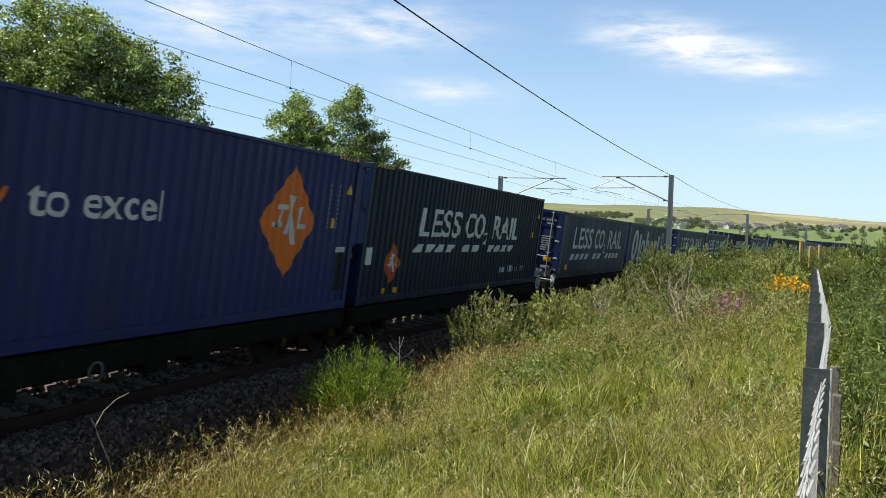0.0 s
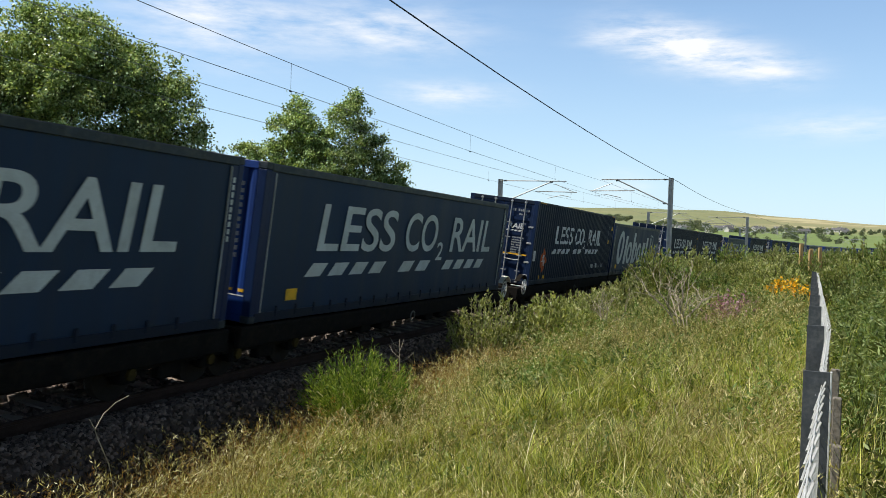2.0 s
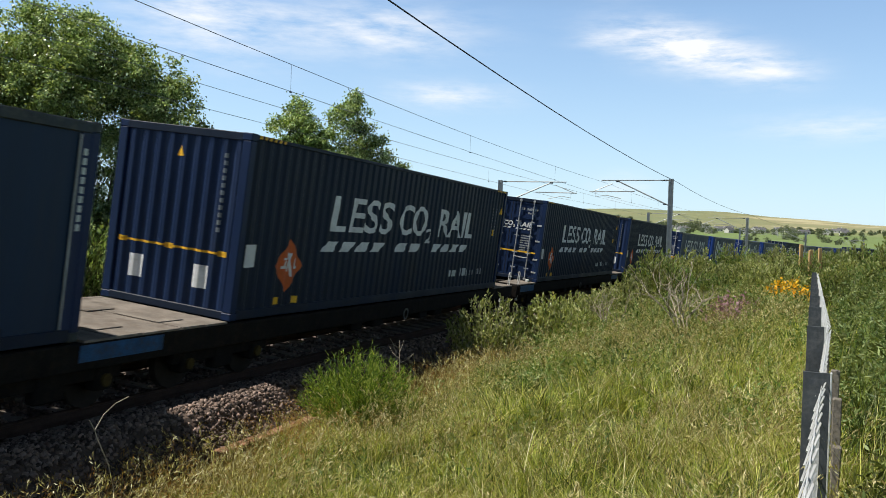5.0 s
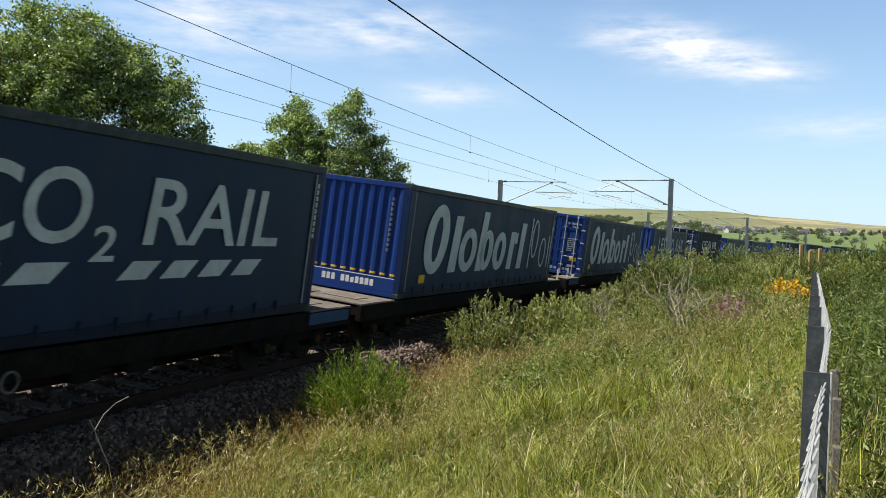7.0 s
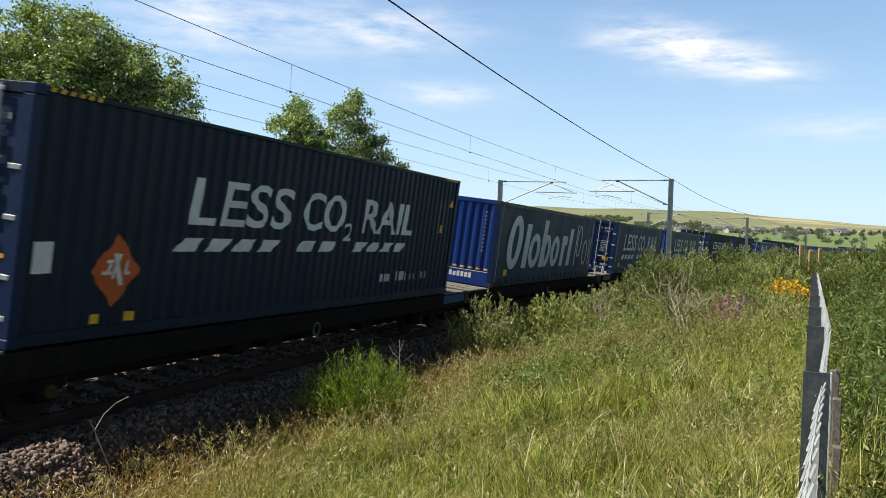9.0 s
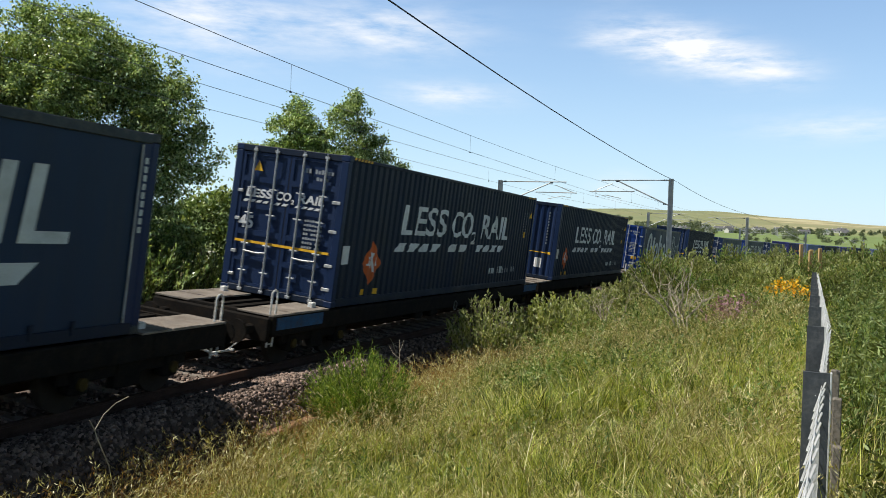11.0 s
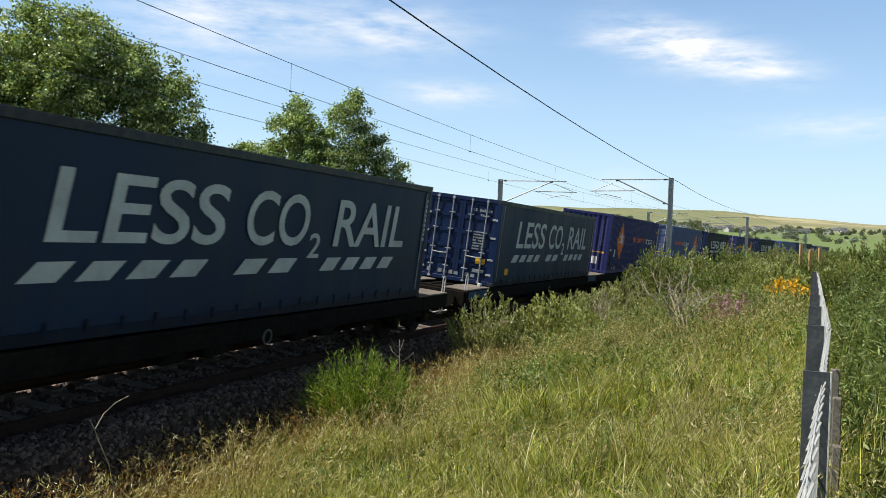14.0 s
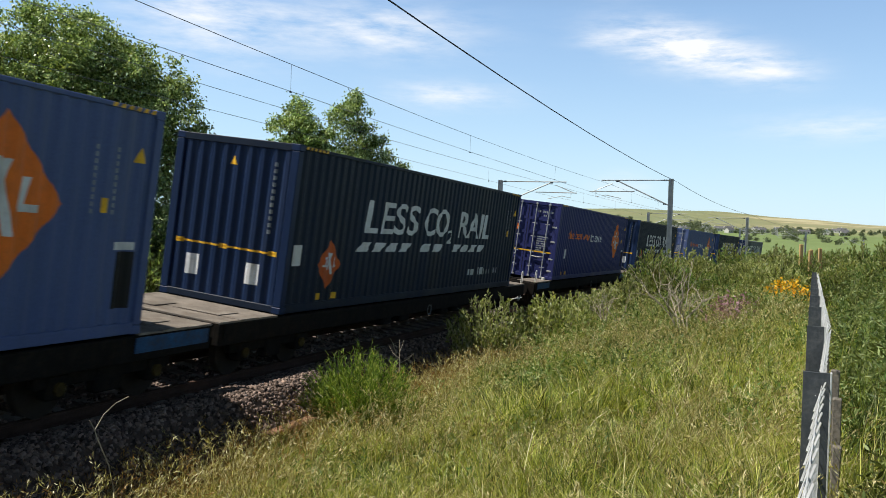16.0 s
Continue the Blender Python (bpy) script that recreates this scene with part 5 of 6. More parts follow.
    spikes = [leaves(rng, tips + rng.normal(size=(m, 3)) * 0.012 - np.array((0, 0, 0.02 * k)), 0.045, 0.008, 0.3) for k in range(5)]
    v, q = merge([(v, q), tall] + spikes)
    fast_mesh("scorched_grass", v, q, RUSSET, "rust-brown grass with dry spikes along the ballast edge", "grass")


RUSSET = leafy("russet_grass", ((0.0, (0.26, 0.12, 0.035)), (0.6, (0.40, 0.22, 0.06)), (1.0, (0.42, 0.32, 0.11))), 0.35)
build_meadow()


def shoots(rng, count, radius, height, upright, per, leaf_len, leaf_w, start=0.25, wobble=0.06):
    """Shoots fanning out of one root, and the leaves along them."""
    stems, pos, axes = [], [], []
    for i in range(count):
        a = rng.uniform(0, 2 * math.pi)
        r = radius * math.sqrt(rng.random())
        h = height * (1 - 0.45 * (r / radius) ** 2) * rng.uniform(0.75, 1.08)
        tip = np.array((math.cos(a) * r, math.sin(a) * r, h))
        foot = np.array((math.cos(a) * r * (1 - upright), math.sin(a) * r * (1 - upright), 0.0)) * 0.6
        pts = []
        for k in range(5):
            u = k / 4
            c = foot * (1 - u) + tip * u
            c[:2] = foot[:2] + (tip[:2] - foot[:2]) * u ** (0.75 + 0.5 * upright)
            pts.append(c + rng.normal(size=3) * wobble * u * (1 if k < 4 else 0.5))
        stems.append(pts)
        for k in range(per):
            u = start + (1 - start) * rng.random()
            f = u * 4
            j = min(int(f), 3)
            c = pts[j] + (pts[j + 1] - pts[j]) * (f - j)
            pos.append(c)
            axes.append((pts[j + 1] - pts[j]) / (np.linalg.norm(pts[j + 1] - pts[j]) + 1e-9))
    v, q = leaves(rng, np.array(pos), leaf_len, leaf_w, 0.0, np.array(axes) + 0.0)
    return stems, v, q


def build_bush(name, label, seed, count, radius, height, upright, per, leaf_len, leaf_w, leaf_mat, stem_mat=BARK, stem_r=0.008, start=0.25, bloom=None, wobble=0.06):
    rng = np.random.default_rng(seed)
    stems, v, q = shoots(rng, count, radius, height, upright, per, leaf_len, leaf_w, start, wobble)
    bush = new(name, None)
    fol = put_under(fast_mesh("foliage", v, q, leaf_mat, "", ""), bush)
    bm = bmesh.new()
    for pts in stems:
        tube(bm, pts, stem_r, stem_r * 0.35, 4)
    part("branchwork", bm, stem_mat, bush)
    if bloom:
        k = rng.random(len(v) // 4) < 0.62
        at = v.reshape(-1, 4, 3)[k, 2]
        at = at[at[:, 2] > height * 0.35]
        v2, q2 = leaves(rng, at, leaf_len * 1.35, leaf_w * 3.2, 0.3)
        put_under(fast_mesh("blossom", v2, q2, bloom, "", ""), bush)
    tagged(bush, label, "bush", "bushes on the verge")
    return bush


def stand(ob, s=None, lat=None, x=None, y=None, turn=0.0, size=1.0, tall=1.0, sink=0.03):
    p = by_line(np.array([s]), np.array([lat]))[0] if s is not None else on_ground(np.array([x]), np.array([y]))[0]
    return Matrix.Translation((p[0], p[1], p[2] - sink)) @ Matrix.Rotation(turn, 4, "Z") @ Matrix.Diagonal((size, size, size * tall, 1))


def build_bushes():
    # the bright broom clump by the ballast
    b = build_bush("broom_bush", "bright green broom bush with upright feathery shoots", 21, 420, 0.86, 1.28, 0.72, 50, 0.075, 0.010, BROOM, BROOM, 0.004, 0.2, wobble=0.03)
    b.matrix_basis = stand(b, 13.6, 4.05)
    # leafy shrubs against the train
    a = build_bush("willow_shrub", "grey-green leafy shrub with bare lower stems", 22, 130, 0.92, 1.78, 0.35, 52, 0.085, 0.034, SHRUB, TWIG, 0.009, 0.3)
    a.matrix_basis = stand(a, 20.1, 3.8)
    c = build_bush("willow_shrub", "low grey-green leafy shrub at the ballast edge", 23, 150, 0.95, 1.35, 0.4, 56, 0.10, 0.040, SHRUB, TWIG, 0.008, 0.25)
    c.matrix_basis = stand(c, 24.6, 4.05, size=1.12)
    for s, lat, size, turn in ((27.6, 4.2, 0.95, 1.0), (30.5, 4.2, 0.95, 2.0)):
        o = copy_thing(c, stand(c, s, lat, turn=turn, size=size))
    d = build_bush("broom_bush", "small green broom bush among the weeds", 24, 130, 0.5, 0.8, 0.7, 40, 0.07, 0.011, BROOM, BROOM, 0.004, 0.2, wobble=0.03)
    d.matrix_basis = stand(d, 27.0, 4.3)
    for s, lat, size, turn in ((22.0, 5.2, 0.9, 1.0), (37.5, 4.8, 2.1, 0.5), (45.0, 5.6, 2.4, 2.0), (20.0, 8.5, 0.55, 2.6), (40.5, 6.4, 1.7, 3.1), (53.0, 7.4, 2.3, 4.0), (50, 10.5, 2.2, 5.0), (17.2, 6.0, 0.8, 1.4), (13.8, 8.2, 0.42, 0.3), (11.6, 8.7, 0.34, 2.3), (18.8, 5.2, 0.7, 3.3), (15.5, 7.4, 0.4, 4.4)):
        copy_thing(d, stand(d, s, lat, turn=turn, size=size))
    # scrub towards the mast and beyond, and tall scrub on the field side
    e = build_bush("scrub_bush", "rounded olive green scrub bush", 25, 150, 1.05, 1.5, 0.4, 56, 0.11, 0.046, SHRUB, BARK, 0.010, 0.2)
    e.matrix_basis = stand(e, 36.0, 4.6)
    g = build_bush("gorse_bush", "dense dark green gorse bush", 26, 170, 1.0, 1.6, 0.5, 52, 0.10, 0.034, HERB, BARK, 0.009, 0.2)
    g.matrix_basis = stand(g, 44.0, 6.8)
    rng = np.random.default_rng(31)
    for s, lat, kind, size, tall in ((33.5, 4.4, e, 1.15, 0.95), (36.5, 5.4, g, 1.3, 1.0), (39.0, 4.7, g, 1.45, 1.1), (41.5, 6.0, e, 1.45, 1.05), (31.0, 5.0, e, 0.85, 0.9), (44.5, 5.2, e, 1.5, 1.05),
                                     (34.0, 7.4, g, 1.0, 0.8), (38.0, 8.3, e, 1.2, 0.9), (30.0, 6.3, g, 0.75, 0.8), (28.5, 7.6, e, 0.6, 0.9), (47.5, 7.0, g, 1.5, 1.0), (42.0, 9.0, e, 1.3, 0.95), (26.5, 5.4, e, 0.6, 0.9), (33.0, 9.3, e, 0.9, 0.9)):
        copy_thing(kind, stand(kind, s, lat, turn=s * 1.7, size=size, tall=tall))
    for y, off, kind, size in ((23.0, 0.9, g, 0.8), (27.5, -1.2, e, 0.95), (29.0, 1.3, e, 1.1), (30.2, -0.2, g, 0.95), (32.5, 1.9, g, 1.3), (26, 2.6, g, 1.25), (30, 4.4, e, 1.5), (34.8, 0.4, e, 1.1), (22.5, 4.2, e, 1.2), (18.5, 3.4, g, 0.95), (16.0, 3.9, e, 0.9), (20.0, 5.4, g, 1.35)):
        copy_thing(kind, stand(kind, x=y * FENCE_SLOPE + off, y=y, turn=y * 2.3, size=size))
    for i in range(20):
        src = e if i % 2 else g
        copy_thing(src, stand(src, rng.uniform(16, 31), rng.uniform(4.9, 9.2), turn=rng.uniform(0, 6.28), size=rng.uniform(0.22, 0.4), tall=rng.uniform(0.9, 1.3)))
    for i in range(46):
        s = 43 + 118 * rng.random() ** 1.3
        lat = rng.uniform(4.4, 13)
        src = e if i % 2 else g
        size = rng.uniform(0.9, 1.35)
        copy_thing(src, stand(src, s, lat, turn=rng.uniform(0, 6.28), size=size, tall=rng.uniform(0.75, 1.05)))
    for i in range(42):
        y = 15 + 60 * rng.random() ** 1.1
        x = y * (FENCE_SLOPE + 0.05) + 2.0 + rng.random() * 0.22 * y
        src = e if i % 3 == 0 else g
        copy_thing(src, stand(src, x=x, y=y, turn=rng.uniform(0, 6.28), size=rng.uniform(1.0, 1.7), tall=rng.uniform(0.8, 1.1)))
    hedge = build_bush("hedge_bush", "dense dark green hedge bush beyond the line", 29, 170, 1.05, 1.15, 0.4, 110, 0.055, 0.028, TREE_LEAF, BARK, 0.010, 0.15)
    hedge.matrix_basis = stand(hedge, x=-19.0, y=27.0, turn=-19.0, size=1.7, tall=1.2)
    for x, y, size, tall in ((-16.6, 26.2, 1.5, 1.1), (-14.6, 24.6, 1.7, 1.1), (-12.6, 24.0, 1.5, 1.2), (-10.9, 23.6, 1.6, 1.0), (-9.4, 24.4, 1.4, 1.0), (-8.3, 25.6, 1.2, 1.0), (-15.5, 28.5, 1.9, 1.3), (-21.5, 30.0, 2.0, 1.3), (-5.2, 31.5, 1.4, 1.1), (-3.0, 33.0, 1.5, 1.0), (-0.5, 36.0, 1.6, 1.0)):
        copy_thing(hedge, stand(hedge, x=x, y=y, turn=x, size=size, tall=tall))
    # gorse in flower beside the fence
    f = build_bush("flowering_gorse", "gorse bush covered in deep yellow blossom", 27, 130, 0.62, 0.86, 0.5, 34, 0.06, 0.014, BROOM, BARK, 0.007, 0.3, GORSE)
    f.matrix_basis = stand(f, x=9.05, y=22.6, size=1.12)
    o = copy_thing(f, stand(f, x=7.9, y=21.8, turn=2, size=0.42))
    # pink willowherb
    h = build_bush("pink_willowherb", "clump of pink flowering willowherb", 28, 70, 0.5, 0.95, 0.9, 34, 0.05, 0.013, HERB, HERB, 0.004, 0.2, PINK, 0.02)
    h.matrix_basis = stand(h, x=5.75, y=17.4, size=1.0)
    copy_thing(h, stand(h, x=6.35, y=18.3, turn=1.5, size=0.9))
    # dead bleached shrubs
    for x, y, seed, size in ((4.75, 17.0, 41, 1.2), (4.3, 22.0, 42, 0.9), (6.6, 23.4, 43, 0.85), (5.3, 18.6, 44, 0.8)):
        rng2 = random.Random(seed)
        dead = new("dead_shrub", None)
        bm = bmesh.new()
        def grow(p, d, length, r, depth):
            q = p + d * length
            mid = (p + q) / 2 + Vector((rng2.gauss(0, 1), rng2.gauss(0, 1), rng2.gauss(0, 1))) * length * 0.07
            tube(bm, (p, mid, q), r, r * 0.65, 5)
            if depth:
                for _ in range(2):
                    n = (d + Vector((rng2.gauss(0, 1), rng2.gauss(0, 1), rng2.gauss(0.15, 0.6))) * 0.55).normalized()
                    grow(q, n, length * rng2.uniform(0.6, 0.85), r * 0.62, depth - 1)
        for _ in range(6):
            a = rng2.uniform(0, 6.28)
            grow(Vector((0, 0, 0)), Vector((math.cos(a) * 0.36, math.sin(a) * 0.36, 1)).normalized(), 0.58 * size, 0.022, 3)
        part("branchwork", bm, TWIG, dead)
        dead.matrix_basis = stand(dead, x=x, y=y)
        tagged(dead, "dead leafless shrub with bleached tangled twigs", "shrub", "dead shrubs")
    # an old timber lying along the foot of the ballast
    bm = bmesh.new()
    box(bm, -0.1, 0.1, -1.5, 1.5, -0.05, 0.07, 0.012)
    timber = part("old_timber", bm, RUST_WOOD, None)
    p, q = line(12.3, 2.58), line(15.3, 2.58)
    tm = (p + q) / 2
    timber.matrix_basis = Matrix.Translation((tm.x, tm.y, -0.60)) @ Matrix.Rotation(-TURN - 13.8 / BEND, 4, "Z")
    tagged(timber, "rust-brown old timber lying along the ballast foot", "timber")
    # a bare arching bramble stem and a dead flower stalk at the ballast edge
    stem = new("bramble_stem", None)
    bm = bmesh.new()
    tube(bm, [Vector((0.02, 0.05, 0)), Vector((0.03, 0.06, 0.55)), Vector((0.0, 0.0, 0.78)), Vector((-0.05, -0.14, 1.04)), Vector((-0.06, -0.16, 1.10)), Vector((-0.03, -0.06, 1.21)), Vector((0.02, 0.06, 1.28)), Vector((0.07, 0.22, 1.31))], 0.0065, 0.0035, 6)
    tube(bm, [Vector((-0.06, -0.16, 1.10)), Vector((-0.08, -0.22, 1.19))], 0.005, 0.003, 5)
    part("stalk", bm, TWIG, stem)
    stem.matrix_basis = stand(stem, 8.98, 3.9, sink=0.0)
    tagged(stem, "bare arching dead bramble stem", "stem")
    stalk = new("dead_flower_stalk", None)
    bm = bmesh.new()
    tube(bm, [Vector((0, 0, 0)), Vector((0.02, 0, 0.7)), Vector((0.0, 0.02, 1.28))], 0.007, 0.004, 5)
    for q, z, l in ((0.3, 0.95, 0.22), (2.4, 1.02, 0.2), (4.2, 1.08, 0.17), (1.2, 1.12, 0.15), (3.4, 1.16, 0.14)):
        tube(bm, [Vector((0.01, 0.01, z)), Vector((math.cos(q) * l * 0.6, math.sin(q) * l * 0.6, z + 0.06)), Vector((math.cos(q) * l, math.sin(q) * l, z + 0.15))], 0.004, 0.003, 4)
    part("stalk", bm, TWIG, stalk)
    stalk.matrix_basis = stand(stalk, 14.6, 4.15)
    tagged(stalk, "thin branched dead flower stalk", "stem")
    # flattened tussocks of bleached grass
    place = random.Random(17)
    spots = [(2.36, 7.3, 1.0), (1.1, 9.4, 0.8), (3.1, 9.3, 0.9), (0.4, 12.2, 1.0), (2.8, 12.6, 1.0), (-0.1, 8.9, 0.7), (4.2, 14.2, 1.1)]
    for _ in range(64):
        y = place.uniform(5.0, 19)
        spots.append((y * place.uniform(-0.02, 0.38), y, place.uniform(0.55, 1.1)))
    for i, (x, y, size) in enumerate(spots):
        if along(x, y)[1] < 4.2:
            continue
        nrg = np.random.default_rng(80 + i)
        m = 240
        p = np.stack((nrg.normal(size=m) * 0.16 * size, nrg.normal(size=m) * 0.16 * size, np.zeros(m)), 1)
        v, q = blades(nrg, p, nrg.uniform(0.25, 0.55, m) * size, np.full(m, 0.007), nrg.uniform(0.7, 1.5, m), 4, 0.15)
        ob = fast_mesh("grass_tussock", v, q, STRAW, "", "")
        ob.matrix_basis = stand(ob, x=x, y=y)
        tagged(ob, "flattened tussock of bleached dry grass", "grass", "dry tussocks")


build_bushes()

# ---------- trees ----------


def build_tree(label, seed, base, trunks, lumps, leaf, per_lump, spread):
    """Tapered trunks and limbs that reach into lumps of the crown, which carry clumps of leaves. Lumps: (x, y, z, radius)."""
    rng = np.random.default_rng(seed)
    tree = new("tree", None)
    tree.location = base
    bm = bmesh.new()
    for (tx, ty, r, h, lx, ly) in trunks:
        tube(bm, (Vector((tx, ty, -0.2)), Vector((tx + lx * 0.3, ty + ly * 0.3, h * 0.35)), Vector((tx + lx * 0.7, ty + ly * 0.7, h * 0.7)), Vector((tx + lx, ty + ly, h))), r, r * 0.25, 8)
    part("trunk", bm, BARK, tree)
    bm = bmesh.new()
    pos = []
    for (x, y, z, rad) in lumps:
        c = np.array((x, y, z))
        tx, ty, r, h, lx, ly = min(trunks, key=lambda t: (t[0] + t[4] * 0.6 - x) ** 2 + (t[1] + t[5] * 0.6 - y) ** 2)
        f = min(max((z - rad) / h, 0.15), 0.85)
        root = Vector((tx + lx * f, ty + ly * f, h * f))
        tube(bm, (root, (root + Vector(c)) / 2 + Vector((0, 0, 0.2)), Vector(c)), 0.06, 0.025, 5)
        m = int(per_lump * rad ** 2)
        d = rng.normal(size=(m, 3))
        d /= np.linalg.norm(d, axis=1)[:, None]
        k = c + d * rad * (0.35 + 0.85 * rng.random(m) ** 0.8)[:, None] * np.array((1, 1, 0.85))
        for i in range(0, m, 9):
            tube(bm, (Vector(c), Vector((c + k[i]) / 2) + Vector((0, 0, 0.05)), Vector(k[i])), 0.018, 0.006, 4)
        for a in k:
            n = rng.integers(75, 125)
            pos.append(a + rng.normal(size=(n, 3)) * spread * np.array((1, 1, 0.7)))
    part("branchwork", bm, BARK, tree)
    pos = np.concatenate(pos)
    v, q = leaves(rng, pos, leaf, leaf * 0.58, -0.15)
    put_under(fast_mesh("crown", v, q, TREE_LEAF, "", ""), tree)
    tagged(tree, label, "tree", "trees beyond the line")
    return tree


def build_trees():
    gz = lambda x, y: float(ground_height(x, y))
    # the big ash group: several stems, foliage down to the ground
    x, y = -11.4, 26.0
    build_tree("broad leafy tree with several stems and foliage to the ground", 51, (x, y, gz(x, y)),
               [(-0.3, 0, 0.17, 8.0, -0.6, 0.2), (0.9, 0.3, 0.13, 7.2, 0.8, 0.1), (1.9, -0.2, 0.10, 6.0, 0.9, 0.2), (-1.8, 0.4, 0.14, 7.6, -0.8, 0), (-3.4, 0.2, 0.13, 7.4, -0.9, 0)],
               [(-4.4, 0.3, 7.2, 1.7), (-2.9, 0, 7.2, 1.5), (-0.9, 0.2, 7.75, 1.5), (0.8, 0, 7.55, 1.35), (2.1, 0.2, 6.8, 1.25), (0.0, -0.4, 6.8, 1.3), (-1.7, -0.4, 6.5, 1.3), (2.9, 0, 5.9, 1.1), (3.6, 0.3, 4.7, 0.85), (-4.6, 0, 5.0, 1.7), (-2.2, 0.5, 5.8, 1.7), (0.2, 0, 5.8, 1.7),
                (1.9, 0.3, 4.9, 1.2), (2.6, 0, 3.6, 1.0), (-3.5, 0.2, 3.4, 1.4), (-1.2, 0.4, 3.6, 1.4), (0.9, 0, 3.2, 1.2), (2.0, 0.5, 2.0, 1.0), (-0.4, 0.3, 1.9, 1.1), (-2.4, 0.3, 1.7, 1.2), (3.3, 0.2, 2.3, 0.8), (-3.4, 0, 8.6, 0.6), (-1.2, 0.2, 8.7, 0.55), (0.4, 0, 8.5, 0.5), (1.6, 0.1, 7.9, 0.5), (3.2, 0.1, 6.7, 0.45), (3.9, 0.2, 5.4, 0.4)], 0.105, 50, 0.165)
    x, y = -4.75, 33.0
    build_tree("smaller uneven leafy tree behind the tracks", 52, (x, y, gz(x, y)),
               [(0, 0, 0.13, 6.9, 0.2, 0), (-1.2, 0.3, 0.09, 6.2, -0.5, 0), (1.2, 0.2, 0.10, 6.6, 0.5, 0)],
               [(-1.1, 0, 7.2, 0.72), (1.05, 0, 7.5, 0.68), (1.2, 0.2, 8.25, 0.36), (-0.95, 0.1, 7.9, 0.33), (-0.3, 0.1, 6.7, 0.9), (1.7, 0, 6.4, 0.8), (-1.3, 0.2, 6.1, 0.8), (0.3, 0, 5.6, 1.15), (2.5, 0.2, 5.5, 0.7), (-2.75, 0, 6.0, 0.5), (-1.4, 0.1, 4.7, 1.0), (1.7, 0.2, 4.6, 1.0), (0, 0, 3.4, 1.0), (3.0, 0.1, 4.8, 0.45)], 0.10, 82, 0.13)
    for x, y, k, seed in ((-17.5, 30.0, 1.05, 53), (-1.2, 36.5, 0.62, 54), (-7.9, 31.5, 0.55, 55)):
        build_tree("leafy hedgerow tree beyond the line", seed, (x, y, gz(x, y)), [(0, 0, 0.14 * k, 6.4 * k, 0.3, 0), (0.8, 0.2, 0.1 * k, 5 * k, 0.6, 0)],
                   [(0, 0, 6.6 * k, 1.3 * k), (1.3, 0.1, 5.7 * k, 1.2 * k), (-1.3, 0.2, 5.8 * k, 1.3 * k), (0.3, 0, 4.4 * k, 1.5 * k), (-1.6, 0, 3.8 * k, 1.3 * k), (1.7, 0, 3.6 * k, 1.2 * k), (0, 0.2, 2.4 * k, 1.3 * k)], 0.17, 34, 0.26)


build_trees()


def build_hedge():
    """Rank herbs on the far side of the line, seen through the gaps of the train."""
    rng = np.random.default_rng(61)
    n = 1500
    s = 6 + 70 * rng.random(n)
    p = by_line(s, -7.2 - 1.6 * rng.random(n))
    h = rng.uniform(0.3, 0.9, n)
    sets = [blades(rng, p, h, np.full(n, 0.02), rng.uniform(0.1, 0.5, n))]
    for k in range(9):
        u = 0.2 + 0.8 * k / 8
        sets.append(leaves(rng, p + np.stack((rng.normal(size=n) * 0.05, rng.normal(size=n) * 0.05, h * u), 1), 0.16, 0.06, 0.1))
    n = 14000
    y = 20 + 60 * rng.random(n)
    x = -y * rng.uniform(0.1, 0.62, n)
    ok = along(x, y)[1] < -8
    p2 = on_ground(x[ok], y[ok])
    sets.append(blades(rng, p2, rng.uniform(0.15, 0.4, len(p2)), np.full(len(p2), 0.04), rng.uniform(0.2, 0.8, len(p2))))
    v, q = merge(sets)
    fast_mesh("far_side_growth", v, q, MEADOW, "rough pasture and weeds beyond the far track", "grass")


build_hedge()

# ---------- the mesh fence beside the camera ----------


def fence_at(y, z=None, off=0.0):
    x = y * FENCE_SLOPE + off
    g = float(ground_height(x, y))
    return Vector((x, y, g if z is None else z))


